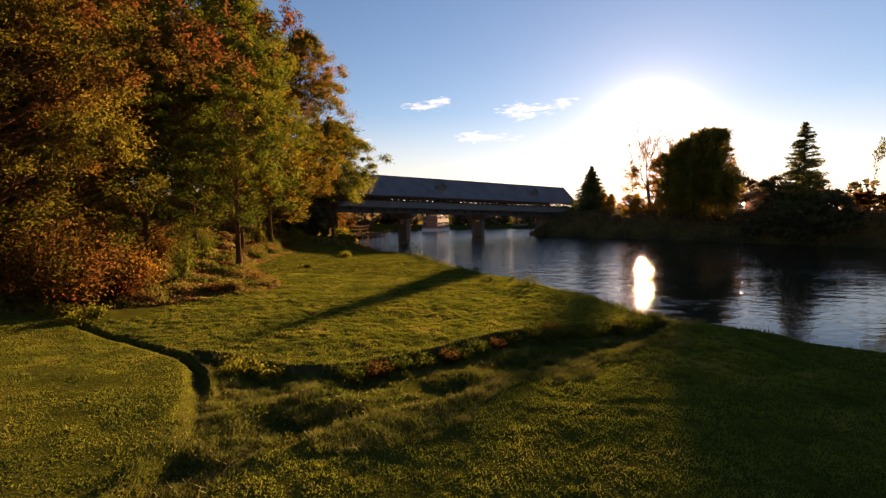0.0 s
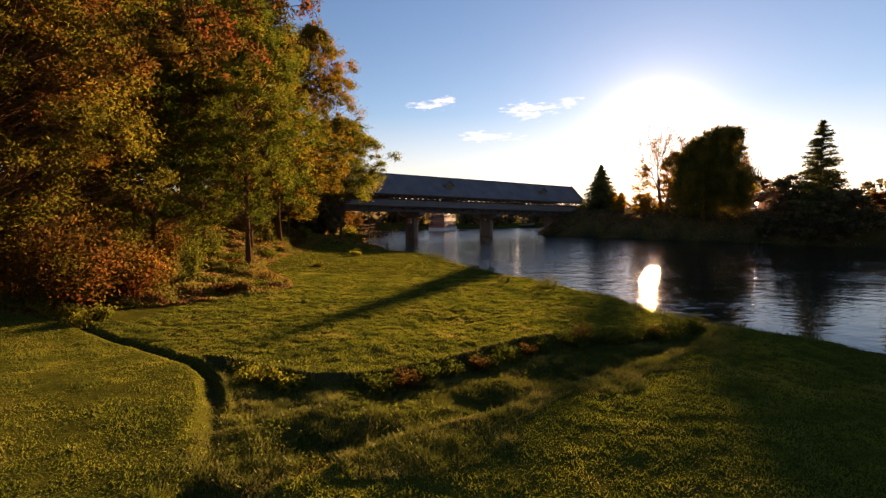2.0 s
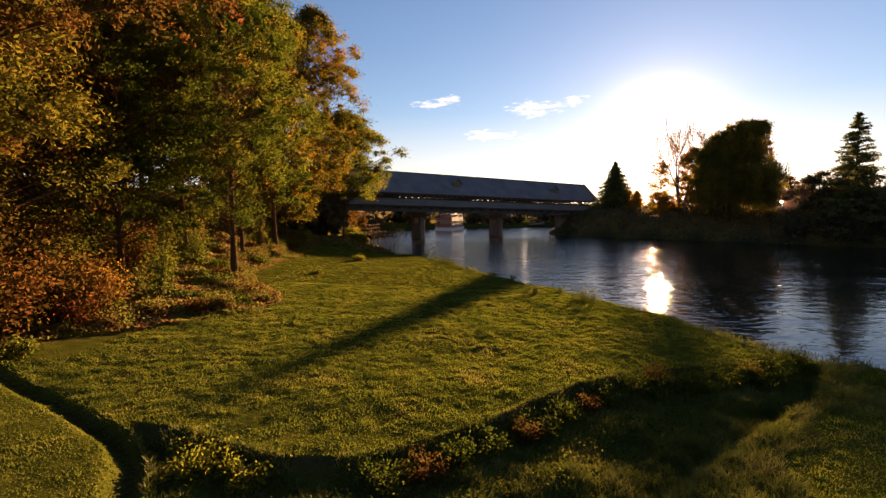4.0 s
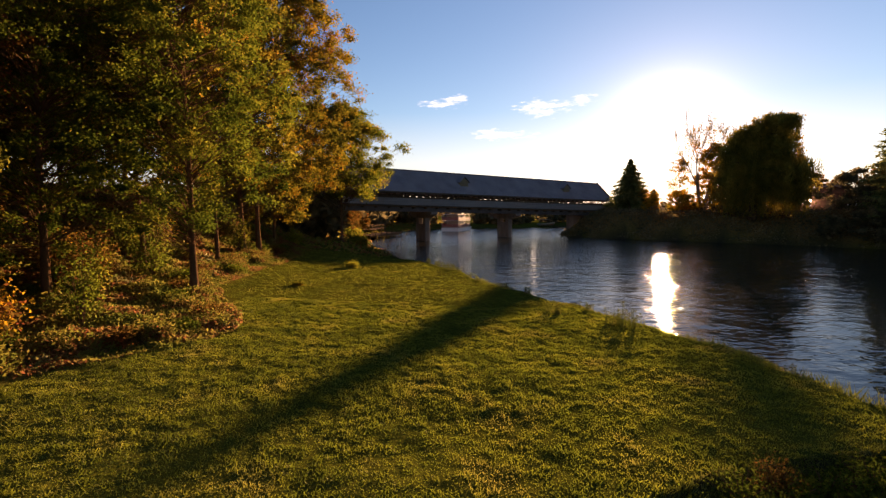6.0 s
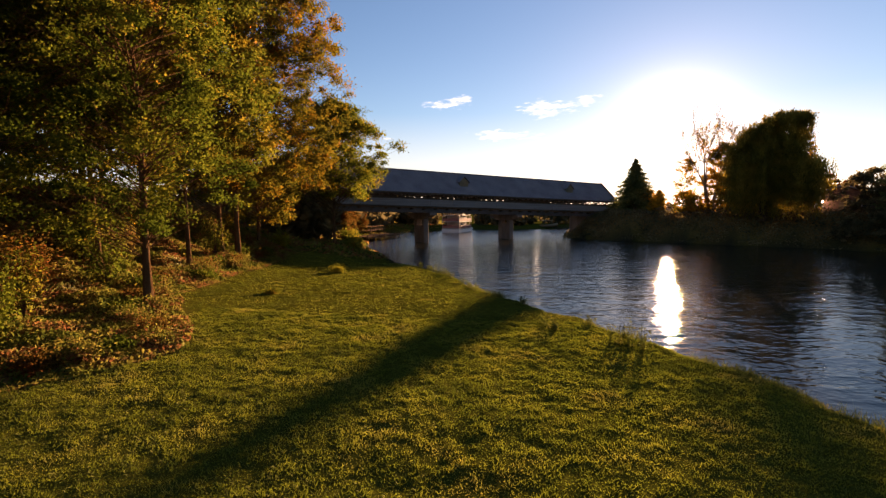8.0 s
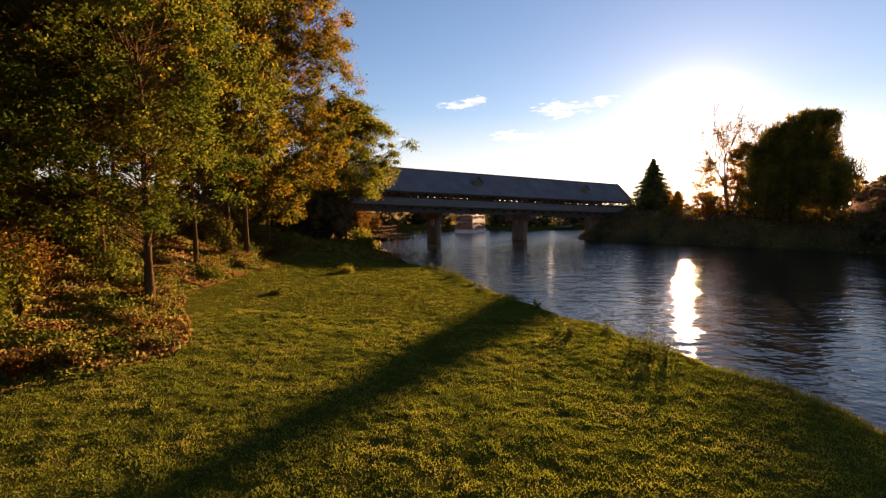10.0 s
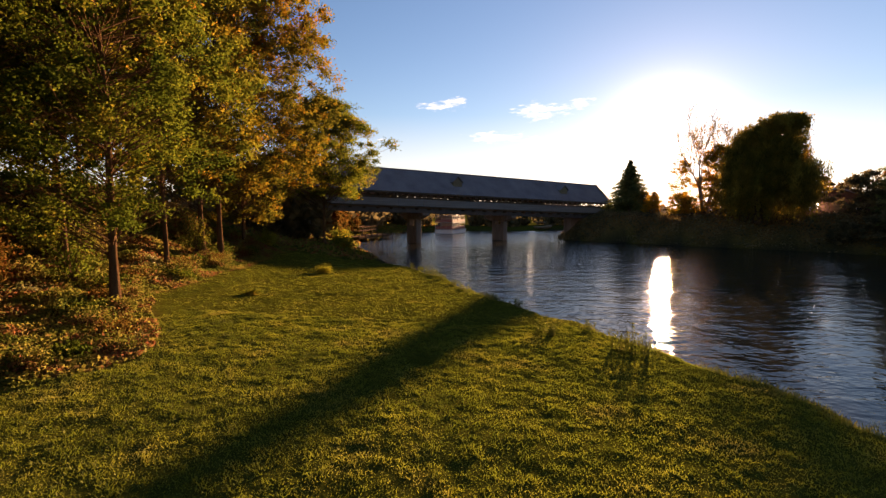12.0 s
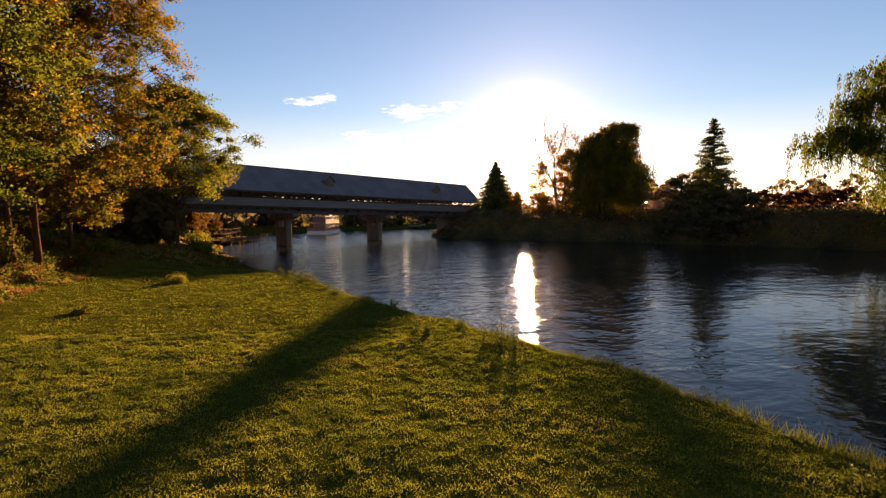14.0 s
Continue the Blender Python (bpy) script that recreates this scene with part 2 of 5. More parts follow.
WAVES = (0.42, 3.3)
RIPPLES = ((0.17, 2, 0.07), (0.62, 3, 0.085), (2.0, 2, 0.032))
GREEN = ((0.10, (0.027, 0.042, 0.006)), (0.40, (0.060, 0.080, 0.010)), (0.62, (0.106, 0.115, 0.013)), (0.80, (0.170, 0.132, 0.018)), (0.95, (0.240, 0.122, 0.020)))
OLIVE = ((0.10, (0.037, 0.050, 0.009)), (0.38, (0.094, 0.106, 0.014)), (0.58, (0.181, 0.152, 0.019)), (0.76, (0.275, 0.175, 0.022)), (0.93, (0.325, 0.131, 0.022)))
GOLD = ((0.10, (0.099, 0.094, 0.011)), (0.38, (0.264, 0.165, 0.017)), (0.60, (0.418, 0.209, 0.020)), (0.80, (0.462, 0.176, 0.017)), (0.95, (0.396, 0.099, 0.017)))
AMBER = ((0.10, (0.044, 0.050, 0.008)), (0.36, (0.100, 0.088, 0.012)), (0.56, (0.172, 0.118, 0.014)), (0.78, (0.245, 0.112, 0.014)), (0.95, (0.260, 0.076, 0.013)))
RUSSET = ((0.10, (0.036, 0.028, 0.008)), (0.34, (0.085, 0.052, 0.012)), (0.54, (0.130, 0.062, 0.014)), (0.74, (0.165, 0.048, 0.016)), (0.92, (0.112, 0.032, 0.014)))
BRONZE = ((0.10, (0.044, 0.048, 0.008)), (0.38, (0.105, 0.094, 0.013)), (0.60, (0.155, 0.118, 0.016)), (0.78, (0.185, 0.090, 0.016)), (0.95, (0.180, 0.058, 0.015)))
MIXED = ((0.08, (0.045, 0.060, 0.012)), (0.30, (0.11, 0.115, 0.020)), (0.46, (0.20, 0.160, 0.032)), (0.58, (0.15, 0.085, 0.030)), (0.68, (0.22, 0.070, 0.030)), (0.78, (0.15, 0.155, 0.040)), (0.88, (0.24, 0.17, 0.06)), (0.96, (0.36, 0.32, 0.16)))
KHAKI = ((0.10, (0.042, 0.055, 0.008)), (0.40, (0.098, 0.112, 0.014)), (0.62, (0.165, 0.158, 0.018)), (0.80, (0.25, 0.165, 0.020)), (0.95, (0.31, 0.115, 0.020)))
LIME = ((0.10, (0.080, 0.090, 0.010)), (0.40, (0.17, 0.165, 0.018)), (0.65, (0.27, 0.220, 0.025)), (0.92, (0.38, 0.22, 0.03)))
DARK = ((0.10, (0.055, 0.046, 0.024)), (0.50, (0.125, 0.098, 0.048)), (0.90, (0.24, 0.165, 0.075)))
NEEDLE = ((0.10, (0.062, 0.078, 0.028)), (0.50, (0.132, 0.140, 0.046)), (0.90, (0.246, 0.203, 0.062)))
WILLOW = ((0.10, (0.115, 0.103, 0.019)), (0.50, (0.230, 0.173, 0.030)), (0.90, (0.405, 0.269, 0.047)))
BLADE = ((0.10, (0.054, 0.068, 0.008)), (0.40, (0.112, 0.130, 0.013)), (0.68, (0.164, 0.166, 0.018)), (0.92, (0.225, 0.188, 0.036)))
ROUGH = ((0.10, (0.036, 0.044, 0.007)), (0.42, (0.076, 0.084, 0.012)), (0.68, (0.125, 0.116, 0.022)), (0.92, (0.21, 0.165, 0.05)))
leaf_green, leaf_olive = leaf_material("green_leaves", GREEN), leaf_material("olive_leaves", OLIVE)
leaf_amber, leaf_bronze = leaf_material("amber_leaves", AMBER), leaf_material("bronze_leaves", BRONZE)
leaf_lime, leaf_khaki = leaf_material("yellow_green_leaves", LIME), leaf_material("khaki_leaves", KHAKI)
leaf_gold, leaf_russet = leaf_material("gold_leaves", GOLD, trans=0.72), leaf_material("russet_leaves", RUSSET)
leaf_mixed, leaf_dark = leaf_material("undergrowth_leaves", MIXED, clump=0.5), leaf_material("dark_leaves", DARK, trans=0.45)
needles, leaf_willow = leaf_material("needles", NEEDLE, trans=0.5), leaf_material("willow_leaves", WILLOW, trans=0.72)
blades, blades_rough = leaf_material("turf_blades", BLADE, trans=0.55, clump=0.6, sheen=0.03), leaf_material("long_grass_blades", ROUGH, trans=0.5, clump=0.8, sheen=0.06)
bark = solid("bark", ((0.25, (0.030, 0.016, 0.008)), (0.5, (0.085, 0.045, 0.022)), (0.75, (0.15, 0.086, 0.046))), 1.6, 0.95, 0.9, stretch=(3, 3, 0.5))
bark_pale = solid("pale_bark", ((0.25, (0.10, 0.08, 0.055)), (0.5, (0.22, 0.18, 0.13)), (0.75, (0.34, 0.29, 0.22))), 1.6, 0.95, 0.6, stretch=(3, 3, 0.5))
ground_mat, water_mat = ground_material(), water_material()
slate = solid("roof_shingles", ((0.30, (0.125, 0.112, 0.120)), (0.5, (0.180, 0.162, 0.170)), (0.7, (0.235, 0.210, 0.214))), 0.35, 0.85, 0.5, stretch=(1, 1, 1), fine=16)
timber = solid("dark_timber", ((0.30, (0.035, 0.025, 0.018)), (0.5, (0.07, 0.05, 0.035)), (0.75, (0.12, 0.085, 0.06))), 0.8, 0.9, 0.4, stretch=(0.4, 3, 3), random_by_object=0.12)
siding = solid("grey_siding", ((0.30, (0.12, 0.115, 0.11)), (0.5, (0.17, 0.165, 0.16)), (0.75, (0.23, 0.22, 0.21))), 0.6, 0.8, 0.3, stretch=(0.3, 1, 6))
concrete = solid("stained_concrete", ((0.28, (0.085, 0.070, 0.060)), (0.5, (0.15, 0.125, 0.108)), (0.75, (0.23, 0.20, 0.175))), 0.7, 0.9, 0.35, stretch=(1, 1, 0.35))
steel = solid("painted_steel", ((0.3, (0.06, 0.055, 0.055)), (0.6, (0.10, 0.09, 0.09)), (0.8, (0.14, 0.12, 0.11))), 0.8, 0.55, 0.15)
ochre = solid("ochre_louvre", ((0.3, (0.15, 0.125, 0.085)), (0.6, (0.23, 0.19, 0.125)), (0.8, (0.31, 0.26, 0.17))), 2.0, 0.8, 0.2)
white_paint = solid("white_paint", ((0.3, (0.62, 0.60, 0.56)), (0.6, (0.76, 0.74, 0.70)), (0.8, (0.82, 0.80, 0.77))), 0.8, 0.5, 0.08)
red_paint = solid("red_paint", ((0.3, (0.20, 0.020, 0.018)), (0.6, (0.34, 0.035, 0.03)), (0.8, (0.42, 0.06, 0.05))), 0.9, 0.5, 0.08)
cream = solid("cream_paint", ((0.3, (0.34, 0.27, 0.22)), (0.6, (0.46, 0.38, 0.32)), (0.8, (0.54, 0.46, 0.40))), 0.8, 0.6, 0.08)
rose = solid("faded_red_paint", ((0.3, (0.24, 0.08, 0.06)), (0.6, (0.36, 0.14, 0.11)), (0.8, (0.44, 0.21, 0.17))), 0.9, 0.6, 0.08)
black_paint_and_dim_panes = solid("black_paint_and_dim_panes", ((0.3, (0.012, 0.012, 0.013)), (0.7, (0.03, 0.03, 0.03))), 1.2, 0.5, 0.05)
planks = solid("grey_planks", ((0.30, (0.08, 0.048, 0.028)), (0.5, (0.14, 0.085, 0.05)), (0.75, (0.20, 0.13, 0.085))), 0.9, 0.85, 0.4, stretch=(0.5, 4, 4), random_by_object=0.15)
brick = solid("brown_brick", ((0.30, (0.060, 0.032, 0.024)), (0.5, (0.10, 0.052, 0.038)), (0.75, (0.15, 0.085, 0.065))), 1.2, 0.9, 0.4)
car_white, car_dark = solid("white_car_paint", ((0.3, (0.60, 0.60, 0.60)), (0.7, (0.74, 0.74, 0.73))), 0.6, 0.22, 0.0), solid("dark_car_paint", ((0.3, (0.03, 0.032, 0.04)), (0.7, (0.05, 0.055, 0.07))), 0.6, 0.22, 0.0)
rubber, glass = solid("tyre_rubber", ((0.3, (0.012, 0.012, 0.012)), (0.7, (0.03, 0.03, 0.03))), 3.0, 0.85, 0.2), glass_material("tinted_glass")
lamp_glow = glow_material("lamp_glow", (1.0, 0.86, 0.62), 60.0)


# ---- mesh helpers ----
def mesh_np(name, verts, faces):
    """A mesh from arrays: verts (n, 3), faces (m, k)."""
    verts, faces = np.asarray(verts, np.float32), np.asarray(faces, np.int32)
    me = bpy.data.meshes.new(name)
    m, k = faces.shape
    me.vertices.add(len(verts))
    me.vertices.foreach_set("co", verts.ravel())
    me.loops.add(m * k)
    me.loops.foreach_set("vertex_index", faces.ravel())
    me.polygons.add(m)
    me.polygons.foreach_set("loop_start", np.arange(0, m * k, k, dtype=np.int32))
    me.update(calc_edges=True)
    return me


def thing(name, label, category, at=(0, 0, 0), turn=0.0, group="", kind=""):
    ob = new(name)
    ob.empty_display_size = 0.2
    ob.matrix_world = Matrix.Translation(at) @ Matrix.Rotation(turn, 4, "Z")
    return tagged(ob, label, category, group, kind)


def link_mesh(name, me, mat, parent=None, label=""):
    me.materials.clear()
    me.materials.append(mat)
    ob = new(name, me)
    if parent is not None:
        ob.parent = parent
    return tagged(ob, label)


def part(name, bm, mat, parent=None, label="", smooth=False):
    me = bpy.data.meshes.new(name)
    for f in bm.faces:
        f.smooth = smooth
    bm.to_mesh(me)
    bm.free()
    return link_mesh(name, me, mat, parent, label)


def box(bm, x0, x1, y0, y1, z0, z1, bevel=0.0, m=None):
    r = bmesh.ops.create_cube(bm, size=1.0)
    for v in r["verts"]:
        v.co = Vector(((x0 + x1) / 2 + v.co.x * (x1 - x0), (y0 + y1) / 2 + v.co.y * (y1 - y0), (z0 + z1) / 2 + v.co.z * (z1 - z0)))
    if bevel:
        es = list({e for v in r["verts"] for e in v.link_edges})
        r = bmesh.ops.bevel(bm, geom=es, offset=bevel, segments=1, affect="EDGES")
    vs = r["verts"]
    if m is not None:
        bmesh.ops.transform(bm, matrix=m, verts=vs)
    return vs


def one_box(name, dims, mat, parent, bevel=0.0, label="", m=None):
    bm = bmesh.new()
    box(bm, *dims, bevel=bevel, m=m)
    return part(name, bm, mat, parent, label)


def bar(bm, a, b, w, d):
    """A square bar from a to b."""
    a, b = Vector(a), Vector(b)
    q = (b - a).to_track_quat("X", "Z").to_matrix().to_4x4()
    box(bm, 0, (b - a).length, -w / 2, w / 2, -d / 2, d / 2, m=Matrix.Translation(a) @ q)


def prism(bm, outline, y0, y1):
    """An outline of (x, z) points drawn out from y0 to y1."""
    a = [bm.verts.new((x, y0, z)) for x, z in outline]
    b = [bm.verts.new((x, y1, z)) for x, z in outline]
    bm.faces.new(a[::-1])
    bm.faces.new(b)
    n = len(outline)
    for i in range(n):
        bm.faces.new((a[i], a[(i + 1) % n], b[(i + 1) % n], b[i]))
    bmesh.ops.recalc_face_normals(bm, faces=bm.faces[:])


def tube(points, radii, sides=6):
    """Rings along a line: verts, faces."""
    p = np.asarray(points, float)
    r = np.asarray(radii, float)
    t = np.gradient(p, axis=0)
    t /= np.linalg.norm(t, axis=1, keepdims=True) + 1e-9
    ref = np.where(np.abs(t[:, 2:3]) > 0.9, np.array([[1.0, 0, 0]]), np.array([[0, 0, 1.0]]))
    u = np.cross(t, ref)
    u /= np.linalg.norm(u, axis=1, keepdims=True) + 1e-9
    v = np.cross(t, u)
    ang = np.linspace(0, 2 * np.pi, sides, endpoint=False)
    ring = p[:, None] + r[:, None, None] * (np.cos(ang)[None, :, None] * u[:, None] + np.sin(ang)[None, :, None] * v[:, None])
    k = len(p)
    i, j = np.meshgrid(np.arange(k - 1), np.arange(sides), indexing="ij")
    f = np.stack([i * sides + j, i * sides + (j + 1) % sides, (i + 1) * sides + (j + 1) % sides, (i + 1) * sides + j], -1).reshape(-1, 4)
    return ring.reshape(-1, 3), f


def join(pieces):
    vs, fs, n = [], [], 0
    for v, f in pieces:
        vs.append(v)
        fs.append(f + n)
        n += len(v)
    return np.concatenate(vs), np.concatenate(fs)


def leaf_cards(rng, centres, size, aspect=0.55, flat=0.0, axis=None):
    """Folded four-cornered leaves at random turns; flat near 1 lays them level; axis gives them one direction each."""
    n = len(centres)
    a = rng.normal(size=(n, 3)) if axis is None else axis + rng.normal(size=(n, 3)) * 0.25
    a[:, 2] *= 1 - flat
    a /= np.linalg.norm(a, axis=1, keepdims=True) + 1e-9
    b = np.cross(a, rng.normal(size=(n, 3)))
    b /= np.linalg.norm(b, axis=1, keepdims=True) + 1e-9
    c = np.cross(a, b)
    s = (size * rng.uniform(0.6, 1.35, n))[:, None]
    mid = centres - c * s * 0.10
    v = np.stack([centres - a * s * 0.5, mid + b * s * aspect * 0.5, centres + a * s * 0.5, mid - b * s * aspect * 0.5], 1).reshape(-1, 3)
    return v, np.arange(4 * n).reshape(n, 4)


TABLE = np.random.default_rng(7).random((256, 256))


def vnoise(x, y, scale, ox=0, oy=0):
    """Smooth value noise, 0 to 1, one bump per 1/scale metres."""
    x, y = np.asarray(x) * scale + 37.3 + ox, np.asarray(y) * scale + 91.7 + oy
    xi, yi = np.floor(x).astype(int), np.floor(y).astype(int)
    fx, fy = x - xi, y - yi
    fx, fy = fx * fx * (3 - 2 * fx), fy * fy * (3 - 2 * fy)
    g = lambda i, j: TABLE[(xi + i) % 256, (yi + j) % 256]
    return (g(0, 0) * (1 - fx) + g(1, 0) * fx) * (1 - fy) + (g(0, 1) * (1 - fx) + g(1, 1) * fx) * fy


def smooth(a, b, x):
    t = np.clip((x - a) / (b - a), 0, 1)
    return t * t * (3 - 2 * t)


def line_distance(x, y, line):
    d = np.full(np.shape(x), 1e9)
    for (ax, ay), (bx, by) in zip(line[:-1], line[1:]):
        ex, ey = bx - ax, by - ay
        t = np.clip(((x - ax) * ex + (y - ay) * ey) / (ex * ex + ey * ey), 0, 1)
        d = np.minimum(d, np.hypot(x - ax - t * ex, y - ay - t * ey))
    return d


def inside(x, y, poly):
    c = np.zeros(np.shape(x), bool)
    for (ax, ay), (bx, by) in zip(poly, poly[1:] + poly[:1]):
        if ay != by:
            c ^= ((ay > y) != (by > y)) & (x < (bx - ax) * (y - ay) / (by - ay) + ax)
    return c


# ---- the lie of the land ----
SHORE_NEAR = [(110, -300), (60, -60), (34, -10), (22.5, 7), (17.8, 14), (14.4, 18), (11.6, 19.8), (10.8, 22.6), (10.3, 25), (8.8, 28), (7.2, 31), (5, 34.8),
              (3.2, 37.6), (1.2, 41), (-0.8, 45), (-3.2, 50.5), (-8.0, 57), (-10.5, 64), (-13.5, 72.5), (-17.8, 84), (-22, 93), (-25.5, 108), (-28.5, 124), (-29, 142),
              (-23, 157), (-8, 168), (14, 175), (60, 192), (300, 216)]
SHORE_FAR = [(300, 200), (120, 190), (60, 177), (34, 166), (25, 154), (20, 140), (17, 124), (22, 115), (34, 107), (48, 96), (62, 82), (76, 66), (88, 48), (97, 20), (110, -60), (170, -300)]
RIVER = SHORE_NEAR + SHORE_FAR
WOOD_Y = (-60, 6, 13.5, 15.6, 18.5, 23, 26, 28.5, 31, 34, 46, 60, 90, 140)
WOOD_X = (-36, -30, -24, -16.0, -14.8, -11.9, -11.0, -11.9, -14.2, -16.3, -17.8, -20, -28, -36)
SCARP = [(-8.6, 12.5), (-6.8, 12.25), (-5.0, 11.6), (-3.2, 11.6), (-1.8, 12.5), (-0.3, 13.8), (0.8, 15.0), (2.2, 16.3), (3.8, 17.3), (5.6, 18.0), (7.8, 18.5), (9.6, 19.2)]
GULLY = SCARP + [(10.8, 18.2), (8.6, 15.6), (5.9, 13.4), (3.5, 11.3), (1.4, 9.0), (-1.2, 7.3), (-3.0, 5.2), (-3.4, 2.0), (-4.6, 2.0), (-5.2, 6.2), (-6.0, 8.8), (-7.2, 10.9), (-8.2, 11.8)]
TRENCH = [(-15.6, 15.2), (-11.7, 13.6), (-9.7, 12.5), (-8.3, 11.7), (-7.4, 10.9), (-6.05, 8.8), (-5.3, 6.9), (-5.15, 5.2), (-5.0, 3.0)]


def wood_depth(x, y):
    """Metres inside the wood's edge."""
    return np.interp(y, WOOD_Y, WOOD_X) + 0.8 * (vnoise(x, y, 0.5) - 0.5) - x


def over_ditch(x, y):
    """The closely mown lawn on the near side of the ditch."""
    return (x < np.interp(y, [2, 5.2, 8.8, 10.9, 12.5, 15.2], [-4.9, -5.15, -6.05, -7.4, -9.7, -15.6])) & (y < 15.2)


def land(x, y):
    """Height of the ground, and how far it lies from the water."""
    x, y = np.asarray(x, float), np.asarray(y, float)
    wet = inside(x, y, RIVER)
    dn, df = line_distance(x, y, SHORE_NEAR), line_distance(x, y, SHORE_FAR)
    dn = dn + 0.9 * (vnoise(x, y, 0.8) - 0.5) * (dn < 6)
    near = dn < df
    s = np.where(near, dn, df)
    z = 1.12 + 0.030 * np.maximum(0, -x) + 0.28 * smooth(13, 8, y)
    z = z + 0.09 * np.clip(-13 - x, 0, 8) * smooth(85, 55, y) + 5.6 * smooth(-19, -36, x) * smooth(14, 42, y) * smooth(74, 52, y)
    z = z + 0.12 * (vnoise(x, y, 0.28) - 0.5) + 0.045 * (vnoise(x, y, 1.0) - 0.5) + 0.022 * (vnoise(x, y, 1.7, 31) - 0.5) + np.where(over_ditch(x, y), 0.012, 0.045) * (vnoise(x, y, 3.1, 57) - 0.5)
    g = inside(x, y, GULLY)
    edge = line_distance(x, y, GULLY + GULLY[:1])
    low = np.where(g, smooth(0, 0.45, edge), 0)
    z = z - low * (0.42 + 0.32 * (vnoise(x, y, 0.7, 5) - 0.5))
    z = z - 0.33 * (0.45 + 0.55 * smooth(13.4, 11.4, y)) * smooth(5.5, 9.0, y) * smooth(0.36, 0.10, line_distance(x, y, TRENCH))
    rise = smooth(-0.25, 1.5, s) ** 0.8
    bank = np.where(y > 55, smooth(0, 7, s), rise)
    z_near = z * bank + 0.02
    z_far = 5.7 * smooth(0, 9, s) + 0.35 * (vnoise(x, y, 0.3) - 0.5) * smooth(0, 4, s)
    out = np.where(near, z_near, z_far)
    out = np.where(wet, -1.6 * smooth(0, 3.5, s), out)
    return out, np.where(wet, -s, s), near


def spread(lo, hi, step, far, grow=1.22):
    a = list(np.arange(lo, hi + step / 2, step))
    d = step
    while a[-1] < far:
        d *= grow
        a.append(a[-1] + d)
    d = step
    while a[0] > -far:
        d *= grow
        a.insert(0, a[0] - d)
    return np.array(a)


def build_ground():
    xs, ys = spread(-22, 16, 0.16, 4500, 1.12), spread(4, 56, 0.16, 4500, 1.12)
    X, Y = np.meshgrid(xs, ys, indexing="ij")
    Z, S, near = land(X, Y)
    n, m = X.shape
    i, j = np.meshgrid(np.arange(n - 1), np.arange(m - 1), indexing="ij")
    f = np.stack([i * m + j, (i + 1) * m + j, (i + 1) * m + j + 1, i * m + j + 1], -1).reshape(-1, 4)
    me = mesh_np("ground", np.stack([X, Y, Z], -1).reshape(-1, 3), f)
    wood = np.where(near, smooth(-0.6, 1.2, wood_depth(X, Y)), smooth(0, 3, S))
    soil = np.where(S < 0, 1.0, smooth(1.0, 0.2, S))
    soil = np.maximum(soil, 0.85 * smooth(7.5, 10.0, Y) * smooth(0.13, 0.03, line_distance(X, Y, TRENCH)))
    soil = np.maximum(soil, 0.8 * smooth(0.40, 0.05, line_distance(X, Y, SCARP)) * inside(X, Y, GULLY))
    for name, val in (("wood_floor", wood), ("bare_soil", soil)):
        a = me.attributes.new(name, "FLOAT", "POINT")
        a.data.foreach_set("value", val.ravel().astype(np.float32))
    me.polygons.foreach_set("use_smooth", np.ones(len(me.polygons), bool))
    tagged(link_mesh("ground", me, ground_mat), "mown grass lawn, wood floor and muddy river banks", "ground", kind="structure")


build_ground()
bm = bmesh.new()
vs = [bm.verts.new((x, y, 0)) for x, y in ((-150, -300), (400, -300), (400, 400), (-150, 400))]
bm.faces.new(vs)
tagged(part("water", bm, water_mat), "dark rippled river reflecting the low sun", "river", kind="structure")


# ---- grass ----
def grass(name, label, rng, xy, tall, wide, mat, lean=0.55, clump=1.2):
    x, y = xy[:, 0], xy[:, 1]
    z, _, _ = land(x, y)
    n = len(x)
    k = 0.50 + 1.35 * np.maximum(0, vnoise(x, y, clump, 3) - 0.2) * (0.3 + vnoise(x, y, 6.3, 9))
    h = tall * k * rng.uniform(0.6, 1.3, n)
    a, b = rng.uniform(0, 2 * np.pi, n), rng.uniform(0, 2 * np.pi, n)
    w = wide * rng.uniform(0.7, 1.3, n) / 2
    root = np.stack([x, y, z - 0.01], -1)
    side = np.stack([np.cos(a) * w, np.sin(a) * w, np.zeros(n)], -1)
    tip = root + np.stack([np.cos(b) * h * lean * rng.random(n), np.sin(b) * h * lean * rng.random(n), h], -1)
    v = np.stack([root - side, root + side, tip], 1).reshape(-1, 3)
    ob = link_mesh(name, mesh_np(name, v, np.arange(3 * n).reshape(n, 3)), mat)
    return tagged(ob, label, "grass", kind="stuff")


def scatter(rng, n, x0, x1, y0, y1, keep):
    xy = np.stack([rng.uniform(x0, x1, n), rng.uniform(y0, y1, n)], -1)
    return xy[keep(xy[:, 0], xy[:, 1])]


def on_lawn(x, y):
    _, s, near = land(x, y)
    return near & (s > 0.35) & (wood_depth(x, y) < 0.3) & ~inside(x, y, GULLY) & (line_distance(x, y, TRENCH) > 0.07 * smooth(6.5, 9.0, y))


def in_rough(x, y):
    _, s, near = land(x, y)
    return near & (s > 0.3) & inside(x, y, GULLY) & (vnoise(x, y, 0.9, 17) > 0.22) & (line_distance(x, y, TRENCH) > 0.30 * smooth(6.5, 9.5, y))


def on_bank(x, y):
    _, s, near = land(x, y)
    return near & (s > 0.12) & (s < 1.7 * vnoise(x, y, 0.35, 41) + 0.25)


